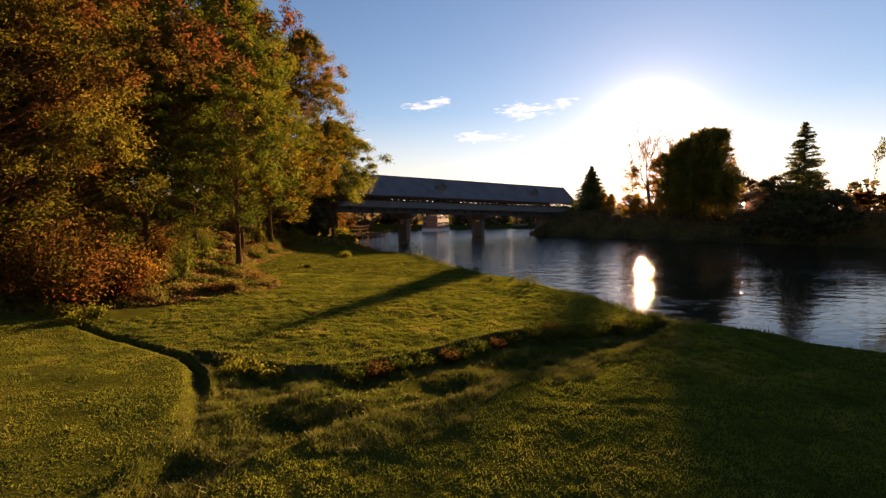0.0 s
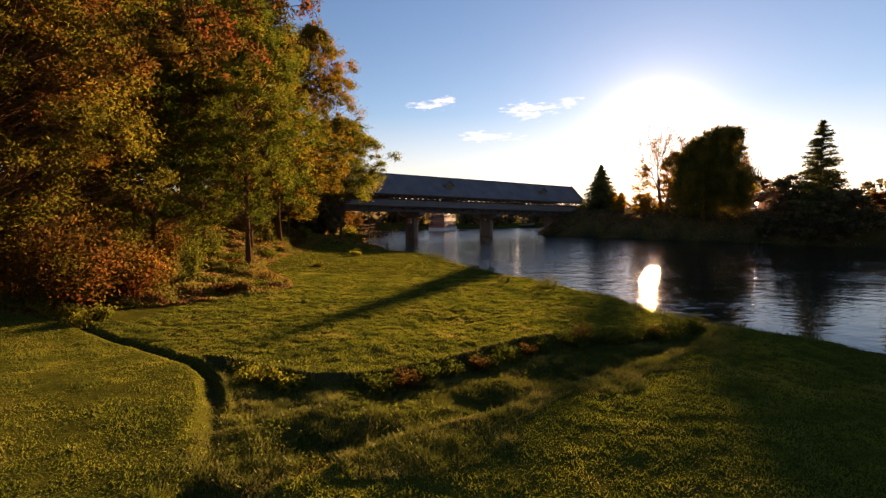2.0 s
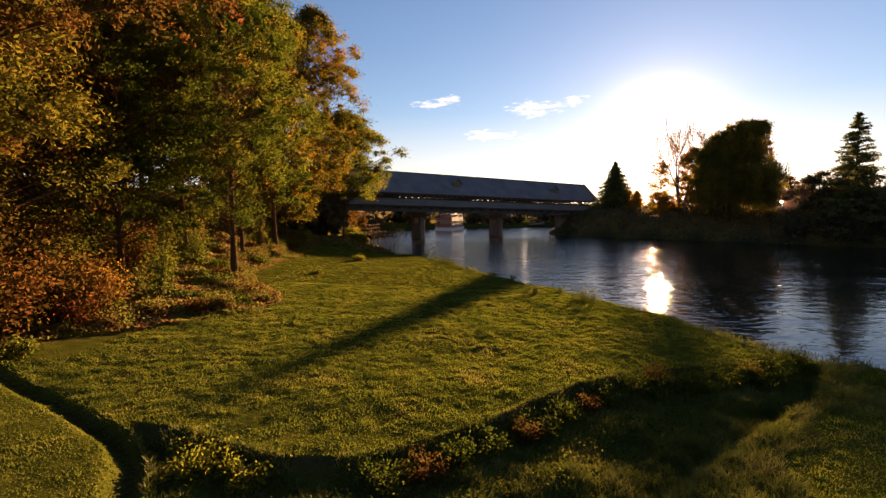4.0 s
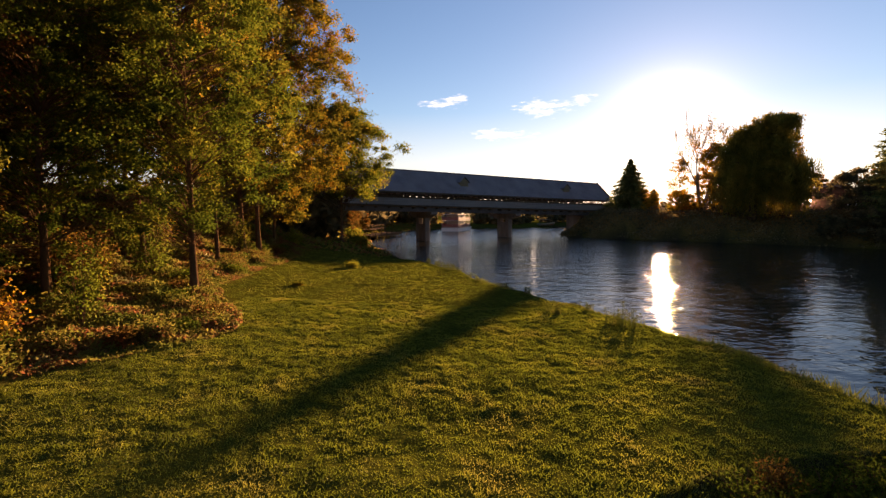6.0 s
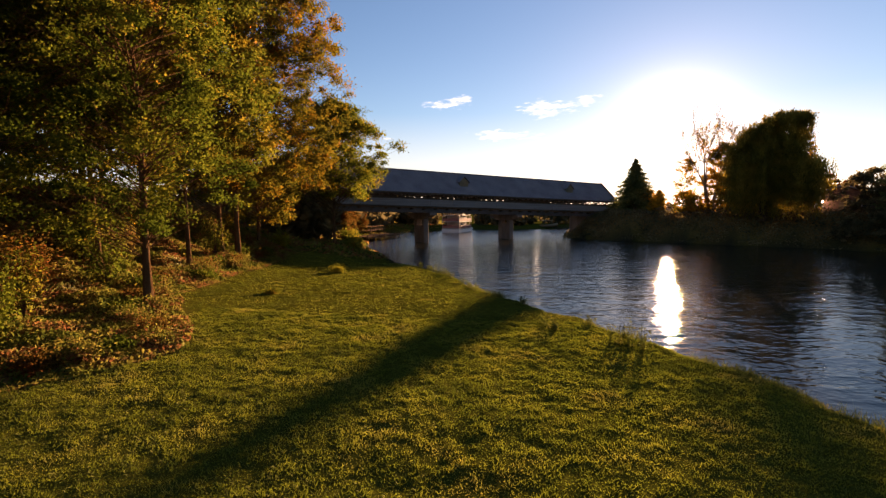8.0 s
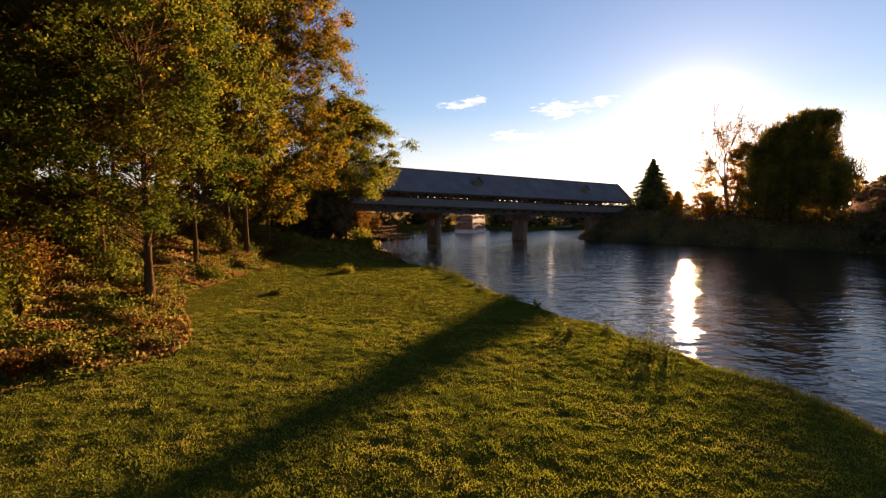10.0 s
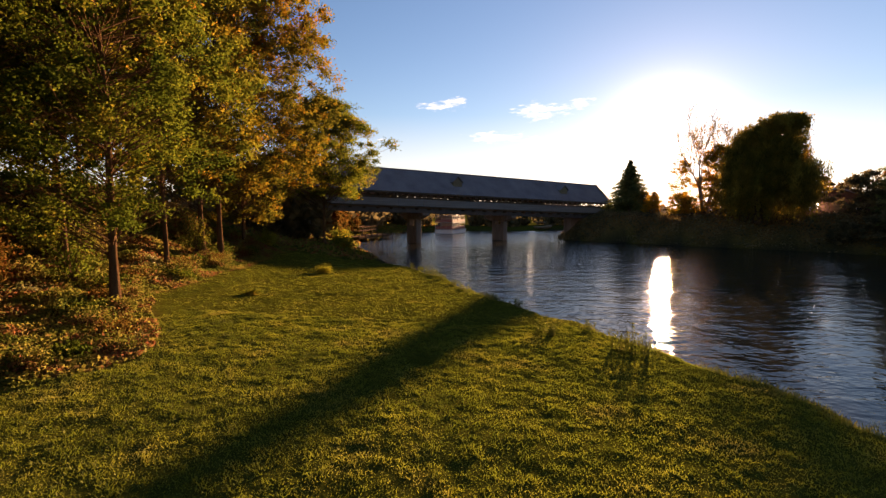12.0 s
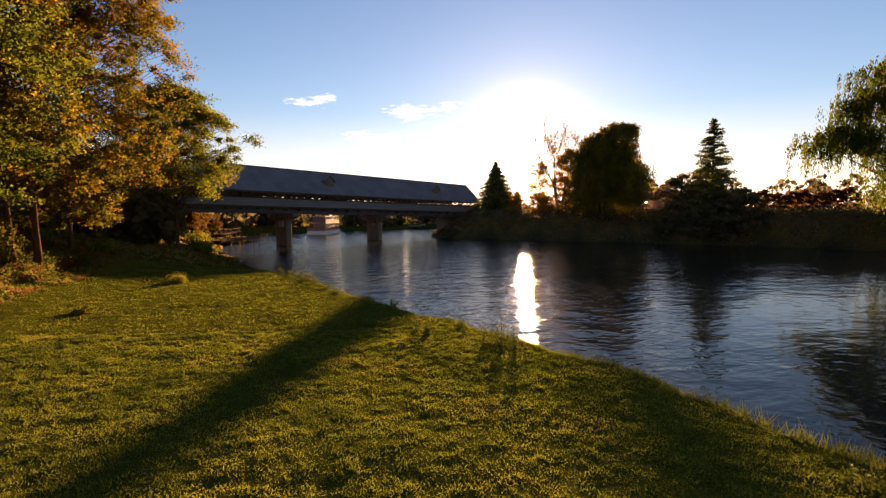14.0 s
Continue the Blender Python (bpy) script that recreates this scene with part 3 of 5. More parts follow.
rng = np.random.default_rng(11)
lawn = np.concatenate([scatter(rng, 460000, -14, 13, 4, 33, on_lawn), scatter(rng, 60000, -24, -12, 1, 16, on_lawn), scatter(rng, 30000, 8, 22, 2, 20, on_lawn),
                       scatter(rng, 40000, -26, 20, -4, 4, on_lawn), scatter(rng, 20000, -26, -14, 2, 14, on_lawn), scatter(rng, 95000, -19, 7, 32, 58, on_lawn)])
mown = over_ditch(lawn[:, 0], lawn[:, 1])
grass("lawn_grass", "short sunlit mown lawn grass", rng, lawn[~mown], 0.060, 0.034, blades, 1.4, 4.2)
grass("mown_grass", "closely mown lawn grass beyond the ditch", rng, lawn[mown], 0.045, 0.034, blades, 1.2, 2.2)
grass("long_grass", "uncut long grass in a shallow gully", rng, scatter(rng, 420000, -10, 11, 2, 20, in_rough), 0.135, 0.024, blades_rough, 1.3, 2.6)
grass("bank_grass", "long grass fringe along the river bank", rng, scatter(rng, 260000, -12, 24, 6, 62, on_bank), 0.30, 0.032, blades_rough, 0.8, 0.7)


def on_rim(x, y):
    return near_shore_land(x, y) & (line_distance(x, y, RIM) < 0.3 + 1.7 * vnoise(x, y, 0.6, 71) ** 1.5)


def near_shore_land(x, y):
    _, s, near = land(x, y)
    return near & (s > 0.3)


RIM = GULLY[len(SCARP):len(SCARP) + 6]
grass("rim_grass", "rough pale grass along the gully's lower edge", rng, scatter(rng, 170000, -4, 12, 4, 19, on_rim), 0.17, 0.022, blades_rough, 1.3, 2.4)


def spot(x, y, dz=0.0):
    return (x, y, float(land(np.array([x]), np.array([y]))[0][0]) + dz)


# ---- trees ----
def crown_points(rng, n, h, base, r, top=0.45, skew=(0, 0)):
    """Clump centres of a broad crown, thick towards its outside, its outline broken into lobes."""
    t = rng.beta(1.35, 1.15, n)
    z = base + (h - base) * t
    prof = np.where(t < top, 0.62 + 0.38 * np.sin(t / top * np.pi / 2), np.abs(np.cos((t - top) / (1 - top) * np.pi / 2)) ** 0.62)
    a = rng.uniform(0, 2 * np.pi, n)
    lobes = 1 + 0.20 * np.sin(3 * a + t * 7 + rng.uniform(0, 6)) + 0.13 * np.sin(5 * a - t * 11)
    rad = r * prof * lobes * rng.uniform(0.12, 1, n) ** 0.5
    return np.stack([rad * np.cos(a) + skew[0] * t, rad * np.sin(a) + skew[1] * t, z], -1)


def trunk_line(rng, h, k=9, bend=0.025):
    t = np.linspace(0, 1, k)
    w = np.cumsum(rng.normal(size=(k, 2)) * bend * h / k ** 0.5, 0) * t[:, None]
    return np.column_stack([w, t * h]) - [0, 0, 0.15]


def limb(rng, trunk, end, r0, k=5):
    """A branch that leaves the trunk below its end and curves out to it."""
    reach = np.hypot(*end[:2])
    z0 = np.clip(end[2] - (0.35 + 0.4 * rng.random()) * reach, 0.12 * trunk[-1, 2], trunk[-1, 2] * 0.97)
    s = np.array([np.interp(z0, trunk[:, 2], trunk[:, 0]), np.interp(z0, trunk[:, 2], trunk[:, 1]), z0])
    t = np.linspace(0, 1, k)[:, None]
    mid = (s + end) / 2 + rng.normal(size=3) * 0.09 * reach + [0, 0, 0.06 * reach]
    p = s * (1 - t) ** 2 + 2 * mid * t * (1 - t) + end * t ** 2
    return tube(p, np.linspace(r0, 0.012, k), 4)


def broadleaf(name, label, x, y, h, r, base, mat, seed, clumps=190, per=130, leaf=0.24, girth=0.24, spread_k=0.72, top=0.45, skew=(0, 0), barkmat=None, group="", stems=((0, 0),), aspect=0.6):
    g = np.random.default_rng(seed)
    ob = thing(name, label, "tree", spot(x, y), group=group)
    clumps, per, leaf, girth = int(clumps * 1.5), int(per * 1.0), leaf * 0.92, girth * 0.72
    pts = crown_points(g, clumps, h, base, r, top, skew)
    first = None
    limbs = []
    for i, (sx, sy) in enumerate(stems):
        tl = trunk_line(g, h * (0.90 - 0.05 * i)) + [sx, sy, 0]
        rad = girth * np.linspace(1, 0.12, len(tl)) * np.array([1.35] + [1] * (len(tl) - 1))
        v, f = tube(tl, rad, 10)
        me = mesh_np("trunk", v, f)
        me.polygons.foreach_set("use_smooth", np.ones(len(me.polygons), bool))
        link_mesh("trunk", me, barkmat or bark, ob)
        first = tl if first is None else first
    for p in pts:
        limbs.append(limb(g, first, p, 0.016 + girth * 0.16 * g.random() ** 2))
    link_mesh("branchwork", mesh_np("branchwork", *join(limbs)), barkmat or bark, ob)
    n = clumps * per
    idx = np.repeat(np.arange(clumps), per)
    rad = spread_k * g.uniform(0.55, 1.35, clumps)[idx]
    c = pts[idx] + g.normal(size=(n, 3)) * rad[:, None] * [0.50, 0.50, 0.32]
    link_mesh("crown", mesh_np("crown", *leaf_cards(g, c, leaf, aspect, 0.2)), mat, ob)
    return ob


def shrub(name, label, x, y, h, r, mat, seed, leaves=2600, leaf=0.13, group="", category="shrub"):
    g = np.random.default_rng(seed)
    ob = thing(name, label, category, spot(x, y), group=group)
    k = 26
    a, t = g.uniform(0, 2 * np.pi, k), g.uniform(0.1, 1, k)
    ends = np.stack([r * np.cos(a) * t ** 0.5 * 0.85, r * np.sin(a) * t ** 0.5 * 0.85, h * (1.05 - 0.55 * t) * g.uniform(0.55, 1.1, k)], -1)
    st = []
    for e in ends:
        q = np.linspace(0, 1, 4)[:, None]
        st.append(tube(np.array([0, 0, -0.1]) * (1 - q) ** 2 + 2 * np.array([e[0] * 0.25, e[1] * 0.25, e[2] * 0.65]) * q * (1 - q) + e * q ** 2, np.linspace(0.02, 0.006, 4), 4))
    tagged(link_mesh("stalkwork", mesh_np("stalkwork", *join(st)), bark, ob), kind="stuff")
    idx = g.integers(0, k, leaves)
    f = g.uniform(0.35, 1, leaves)[:, None]
    c = ends[idx] * f + g.normal(size=(leaves, 3)) * 0.17 * r
    c[:, 2] = np.abs(c[:, 2])
    link_mesh("leaves", mesh_np("leaves", *leaf_cards(g, c, leaf)), mat, ob)
    return ob


def conifer(name, label, x, y, top, r, mat, seed, levels=34, per=11, droop=0.18, gap=0.0, spray=0.5, base=0.06, taper=0.75):
    g = np.random.default_rng(seed)
    p0 = spot(x, y)
    h = top - p0[2]
    ob = thing(name, label, "tree", p0)
    tl = trunk_line(g, h, bend=0.006)
    v, f = tube(tl, np.linspace(0.30, 0.03, len(tl)), 9)
    link_mesh("trunk", mesh_np("trunk", v, f), bark, ob)
    limbs, cen, ax = [], [], []
    for i in range(levels):
        for a in g.uniform(0, 2 * np.pi, per):
            t = min(0.995, base + (1 - base) * (i + g.random()) / levels)
            ln = r * (1 - t) ** taper * (0.75 + 0.25 * (i % 3 != 0))
            if g.random() < gap:
                continue
            L = max(0.25, ln * g.uniform(0.62, 1.12))
            q = np.linspace(0, 1, 5)
            p = np.stack([np.cos(a) * L * q, np.sin(a) * L * q, t * h + L * (0.20 * q - (0.20 + droop) * q ** 2)], -1)
            limbs.append(tube(p, np.linspace(0.035, 0.008, 5), 3))
            k = int(10 + 16 * L)
            u = g.uniform(0.15, 1, k)
            c = np.stack([np.interp(u, q, p[:, d]) for d in range(3)], -1) + g.normal(size=(k, 3)) * [0.14, 0.14, 0.09] * (0.5 + L * 0.25)
            cen.append(c)
            ax.append(np.tile([np.cos(a), np.sin(a), -0.25], (k, 1)) + g.normal(size=(k, 3)) * 0.5)
    link_mesh("branchwork", mesh_np("branchwork", *join(limbs)), bark, ob)
    c = np.concatenate(cen)
    link_mesh("needles", mesh_np("needles", *leaf_cards(g, c, spray, 0.30, axis=np.concatenate(ax))), mat, ob)
    return ob


def willow(name, label, x, y, lobes, mat, seed, strands=1500, per=26, leaf=0.34):
    """lobes: (dx, dy, top z, radius, lowest z of its hanging shoots) above the ground."""
    g = np.random.default_rng(seed)
    ob = thing(name, label, "tree", spot(x, y))
    tall = max(l[2] for l in lobes)
    tl = trunk_line(g, tall * 0.7)
    v, f = tube(tl, np.linspace(0.75, 0.15, len(tl)), 12)
    link_mesh("trunk", mesh_np("trunk", v, f), bark, ob)
    limbs, cen = [], []
    area = np.array([l[3] ** 2 for l in lobes])
    for li, k in zip(lobes, (strands * area / area.sum()).astype(int)):
        dx, dy, ztop, rr, zlow = li
        for _ in range(k):
            a, u = g.uniform(0, 2 * np.pi), g.random() ** 0.5
            d = rr * u * (1 + 0.18 * math.sin(3 * a + seed) + 0.12 * math.sin(7 * a + 2) + 0.10 * math.sin(13 * a)) * g.uniform(0.9, 1.12)
            z1 = ztop - 0.55 * rr * u ** 2.6 * g.uniform(0.7, 1.3) - rr * 0.32 * g.random() + 0.35 * math.sin(5 * a + 9 * u + seed)
            ln = (z1 - zlow) * (0.12 + 0.75 * g.random() ** 1.6) * (0.35 + 0.65 * u) if zlow > 1.5 else (z1 - zlow) * (0.45 + 0.55 * g.random())
            q = g.random(per)
            cx, cy = dx + d * math.cos(a), dy + d * math.sin(a)
            cen.append(np.stack([cx + g.normal(size=per) * 0.16, cy + g.normal(size=per) * 0.16, z1 - ln * q], -1))
        for e in range(7):
            a = g.uniform(0, 2 * np.pi)
            limbs.append(limb(g, tl, np.array([dx + 0.7 * rr * math.cos(a), dy + 0.7 * rr * math.sin(a), ztop - rr * 0.6]), 0.16))
    link_mesh("branchwork", mesh_np("branchwork", *join(limbs)), bark, ob)
    c = np.concatenate(cen)
    ax = np.tile([0, 0, -1.0], (len(c), 1))
    link_mesh("crown", mesh_np("crown", *leaf_cards(g, c, leaf, 0.32, axis=ax)), mat, ob)
    return ob


def thin_tree(name, label, x, y, top, lean, mat, seed, leaves=2500):
    """An almost bare tree of steep forking limbs with few leaves left."""
    g = np.random.default_rng(seed)
    p0 = spot(x, y)
    h = top - p0[2]
    ob = thing(name, label, "tree", p0)
    pieces, tips = [], []

    def grow(p, d, length, rad, depth):
        q = [p]
        for _ in range(4):
            d = d + Vector(g.normal(size=3)) * 0.06 + Vector((0, 0, 0.05))
            d.normalize()
            p = p + d * length / 4
            q.append(p)
        pieces.append(tube(np.array(q), np.maximum(0.055, np.linspace(rad, rad * 0.62, 5)), 5 if depth < 2 else 3))
        if depth >= 3:
            tips.extend(q[1:])
        if depth < 5:
            for i in range(2 + (g.random() < 0.55)):
                e = (d + Vector(g.normal(size=3)) * 0.30).normalized()
                grow(p, e, length * g.uniform(0.66, 0.92), rad * 0.60, depth + 1)

    for k in range(5):
        d = Vector((lean[0] + 0.40 * (k - 2) * 0.6, lean[1] + 0.1 * (k % 2), 1)).normalized()
        grow(Vector((0.25 * (k - 2), 0.1 * k, -0.1)), d, h * 0.36, 0.42, 1)
    v, f = join(pieces)
    zmax = v[:, 2].max()
    s = h / zmax
    link_mesh("branchwork", mesh_np("branchwork", v * s, f), bark_pale, ob)
    tips = np.array(tips) * s
    c = tips[g.integers(0, len(tips), leaves)] + g.normal(size=(leaves, 3)) * 0.3
    # extra leaves on one side of the crown, put there to shade the lawn
    up = tips[(tips[:, 0] < 1.2) & (tips[:, 0] > -5) & (tips[:, 2] > 0.41 * h) & (tips[:, 2] < 0.68 * h)]
    c = np.concatenate([c, up[g.integers(0, len(up), leaves // 5)] + g.normal(size=(leaves // 5, 3)) * 0.55])
    link_mesh("leaves", mesh_np("leaves", *leaf_cards(g, c, 0.26)), mat, ob)
    return ob


# the wood beside the lawn
WG = "trees at the lawn's edge"
broadleaf("maple_tree", "green maple turning yellow at the lawn's edge", -16.4, 31.6, 21, 5.2, 3.3, leaf_green, 21, 260, 190, 0.15, 0.27, spread_k=0.6, group=WG)
broadleaf("maple_tree", "twin-stemmed orange maple beside the lawn", -21.8, 46.8, 24, 5.8, 4.8, leaf_amber, 22, 270, 130, 0.23, 0.28, stems=((0, 0), (1.0, 0.8)), group=WG)
broadleaf("maple_tree", "tall olive maple with thinning gold leaves", -21.0, 41.5, 25.0, 6.4, 6.0, leaf_olive, 23, 290, 125, 0.21, 0.20, group=WG)
broadleaf("maple_tree", "tall orange maple at the wood's edge", -22.8, 55.0, 24.5, 6.6, 2.2, leaf_amber, 24, 430, 125, 0.23, 0.20, top=0.55, spread_k=0.74, skew=(4.4, -1.6), group=WG)
broadleaf("oak_tree", "rounded yellow-green oak leaning over the river bank", -21.4, 73.5, 19.2, 7.6, 6.2, leaf_khaki, 25, 350, 125, 0.27, 0.28, spread_k=0.85, top=0.42, group=WG)
broadleaf("ash_tree", "thin olive ash inside the wood", -26.6, 49, 19, 3.8, 6, leaf_olive, 26, 130, 120, 0.26, 0.16, group=WG)
broadleaf("oak_tree", "dark red-brown oak in the shade behind the wood's edge", -21.5, 21.0, 18, 4.6, 2.6, leaf_russet, 27, 200, 120, 0.15, 0.30, top=0.45, group=WG)
russet_oak = broadleaf("oak_tree", "bronze and yellow-green oak with russet limbs overhanging the lawn", -19.3, 15.4, 19, 6.6, 1.6, leaf_bronze, 28, 330, 215, 0.17, 0.26, top=0.55, aspect=0.36, group=WG)
def overhang(ob, tip, start, seed):
    """A long limb that reaches out of a crown, with twigs and leaf sprays."""
    g = np.random.default_rng(seed)
    q = np.linspace(0, 1, 12)[:, None]
    mid = (np.array(start) + tip) / 2 + [0, 0, 1.1]
    line = np.array(start) * (1 - q) ** 2 + 2 * mid * q * (1 - q) + np.array(tip) * q ** 2
    wood, cen = [tube(line, np.linspace(0.11, 0.012, 12), 6)], []
    for k in range(62):
        i = g.integers(3, 12)
        p = line[i]
        e = p + [g.uniform(-0.2, 1.1) * (1.6 - 0.12 * i), g.normal() * 0.8, g.normal() * 0.45 - 0.05]
        m = (p + e) / 2 + g.normal(size=3) * 0.08
        wood.append(tube(np.array([p, m, e]), (0.022, 0.014, 0.006), 4))
        n = 46
        cen.append(p + (e - p) * g.uniform(0.3, 1.05, (n, 1)) + g.normal(size=(n, 3)) * 0.13)
    link_mesh("overhanging_limb", mesh_np("overhanging_limb", *join(wood)), bark, ob)
    link_mesh("limb_leaves", mesh_np("limb_leaves", *leaf_cards(g, np.concatenate(cen), 0.18, 0.36)), leaf_russet, ob)


overhang(russet_oak, (13.2, 0.9, 11.9), (0, 0, 9.0), 811)
overhang(russet_oak, (10.6, 1.4, 10.6), (0, 0, 7.4), 812)
overhang(russet_oak, (11.4, -0.4, 13.4), (0, 0, 10.5), 813)
broadleaf("maple_tree", "tall green maple with dense foliage", -20.6, 27.2, 22, 5.6, 1.8, leaf_green, 29, 280, 195, 0.145, 0.24, spread_k=0.6, group=WG)
broadleaf("maple_tree", "gold and green maple behind the lawn", -21.5, 34.5, 23, 5.4, 4.6, leaf_olive, 30, 190, 110, 0.24, 0.20, group=WG)
deep = broadleaf("oak_tree", "shaded oak deep inside the wood", -27, 30, 22, 5.5, 5.0, leaf_olive, 31, 90, 50, 0.62, 0.26, spread_k=1.0, group="trees inside the wood")
for i, (x, y, k) in enumerate(((-25.5, 22.5, 0.95), (-29, 37, 1.0), (-33, 26, 1.0), (-34, 47, 1.1), (-38, 37, 1.1), (-37.5, 53, 1.0), (-41, 64, 1.1), (-44, 86, 0.9), (-26, 12, 0.95), (-48, 48, 1.1), (-34, 14, 1.0), (-46, 78, 1.0), (-27.5, 33, 0.5), (-31.5, 37.5, 0.62), (-24.5, 28, 0.42), (-30.5, 29, 0.5), (-33.5, 35, 0.45), (-36.5, 42, 0.5), (-31, 42, 0.42), (-39, 48, 0.5), (-28, 25, 0.42), (-34.5, 24, 0.5), (-42, 42, 0.6), (-30, 17, 0.45))):
    m = Matrix.Translation(spot(x, y)) @ Matrix.Rotation(i * 1.7, 4, "Z")
    o = copy_thing(deep, m)
    o.scale = (k, k, k)


def undergrowth(name, label, n, x0, x1, y0, y1, keep, mat, size, tall, seed):
    g = np.random.default_rng(seed)
    xy = scatter(g, n, x0, x1, y0, y1, keep)
    z = land(xy[:, 0], xy[:, 1])[0]
    k = (0.22 + 0.78 * smooth(0.2, 3.0, wood_depth(xy[:, 0], xy[:, 1]))) * vnoise(xy[:, 0], xy[:, 1], 0.55, 13) ** 1.5 * (0.35 + 1.1 * vnoise(xy[:, 0], xy[:, 1], 2.2, 19))
    c = np.column_stack([xy, z + 0.02 + tall * k * g.random(len(xy)) ** 0.7])
    ob = link_mesh(name, mesh_np(name, *leaf_cards(g, c, size, 0.6)), mat)
    return tagged(ob, label, "undergrowth", kind="stuff")


def in_wood(x, y):
    _, s, near = land(x, y)
    d = wood_depth(x, y)
    return near & (s > 1) & (d > 0.05)


undergrowth("undergrowth", "weeds and brambles with red, yellow and green leaves", 165000, -27, -10, 13, 60, in_wood, leaf_mixed, 0.145, 0.85, 61)
undergrowth("gully_weeds", "low leafy weeds in the rough gully", 60000, -10, 11, 2, 20, in_rough, leaf_green, 0.060, 0.75, 65)
undergrowth("hillside_weeds", "leafy weeds and fallen leaves on the wooded slope", 55000, -50, -20, 20, 95, in_wood, leaf_mixed, 0.24, 0.9, 62)
undergrowth("upstream_weeds", "weeds and grass on the upstream bank", 40000, -70, -14, 58, 230, lambda x, y: (lambda r: r[2] & (r[1] > 0.3))(land(x, y)), leaf_mixed, 0.50, 1.2, 64)
SG = "shrubs at the wood's edge"
g = np.random.default_rng(77)
mats = ((leaf_mixed, "tangled shrub with red and yellow autumn leaves"), (leaf_green, "leafy green shrub"), (leaf_russet, "russet bramble shrub"))
for i in range(34):
    y = 15.5 + i * 1.12
    x = float(np.interp(y, WOOD_Y, WOOD_X)) - g.uniform(1.2, 3.2)
    mt, lb = mats[(0, 1, 0, 2)[i % 4]]
    shrub("shrub", lb + " at the wood's edge", x, y, g.uniform(0.35, 0.8), g.uniform(0.7, 1.3), mt, 300 + i, 1500, 0.10, SG)
for i in range(9):
    shrub("shrub", "pale green weeds beside the ditch", -15.0 - i * 1.25 + g.uniform(-0.3, 0.3), 15.7 + 0.16 * i + g.uniform(-0.2, 0.2), g.uniform(0.4, 0.7), g.uniform(0.6, 0.9), leaf_olive, 350 + i, 900, 0.12, "weeds along the ditch", "weeds")
for i, (x, y, h, r) in enumerate(((-16.6, 16.8, 4.6, 2.2), (-22.5, 20.5, 4.5, 3.0), (-18.6, 16.6, 5.4, 2.6), (-23.5, 25, 4.0, 2.6), (-20.5, 17.6, 4.2, 2.4), (-24.8, 23.4, 3.8, 2.4), (-16.5, 20.0, 3.2, 2.0), (-21, 29.5, 3.6, 2.2))):
    shrub("tall_shrub", "tall russet shrub under the trees", x, y, h, r, leaf_russet, 380 + i, 4600, 0.15, "tall shrubs in the wood")
sap = np.random.default_rng(88)
for i in range(15):
    y = 17 + i * 2.4 + sap.uniform(-0.6, 0.6)
    x = float(np.interp(y, WOOD_Y, WOOD_X)) - sap.uniform(3.5, 9.5)
    shrub("sapling", "slender sapling with yellow-green leaves in the undergrowth", x, y, sap.uniform(1.8, 4.2), sap.uniform(0.8, 1.5), (leaf_olive, leaf_mixed, leaf_gold, leaf_green)[i % 4], 600 + i, 1100, 0.14, "saplings in the undergrowth", "sapling")
gul = np.random.default_rng(99)
for i in range(16):
    t = 0.30 + 0.70 * i / 15
    k = t * (len(SCARP) - 1)
    a, b = SCARP[min(int(k), len(SCARP) - 2)], SCARP[min(int(k), len(SCARP) - 2) + 1]
    u = k - min(int(k), len(SCARP) - 2)
    x, y = a[0] + (b[0] - a[0]) * u + gul.uniform(0.1, 0.5), a[1] + (b[1] - a[1]) * u - gul.uniform(0.45, 0.9)
    shrub("gully_shrub", "dark brown-green weedy shrub below the gully's edge", x, y, gul.uniform(0.45, 0.65) + 0.25 * (t > 0.7), gul.uniform(0.5, 0.75), (leaf_green, leaf_russet, leaf_green)[i % 3], 700 + i, 1200, 0.062, "weeds below the gully's edge", "weeds")
for i in range(9):
    x = 4.6 + 0.55 * i
    y = float(np.interp(x, [p[0] for p in SCARP], [p[1] for p in SCARP])) - gul.uniform(0.35, 1.5)
    shrub("gully_shrub", "tall dark weeds crowding the low end of the gully", x, y, gul.uniform(0.45, 0.7), gul.uniform(0.6, 0.9), leaf_green, 730 + i, 1100, 0.07, "weeds below the gully's edge", "weeds")
for i, (x, y, h, r) in enumerate(((-6.7, 11.75, 0.55, 0.6), (-5.9, 11.35, 0.6, 0.7), (-5.1, 11.0, 0.45, 0.6), (-6.3, 11.0, 0.4, 0.6), (-15.3, 15.1, 0.5, 0.7))):
    shrub("ditch_weeds", "bright yellow-green broad-leaved weeds at the ditch's corner", x, y, h, r, leaf_lime, 760 + i, 900, 0.085, "weeds at the ditch's corner", "weeds")
shrub("bush", "pale yellow bush at the end of the lawn", -21.4, 57.2, 1.9, 1.1, leaf_lime, 390, 2600, 0.14)
for i, (x, y, h, r) in enumerate(((-12.3, 47.5, 0.50, 0.8), (-12.9, 37.4, 0.18, 0.6))):
    shrub("grass_mound", "dry weedy mound on the mown lawn", x, y, h, r, (leaf_lime, leaf_olive)[i], 395 + i, 1600, 0.09, "mounds on the lawn", "weeds")
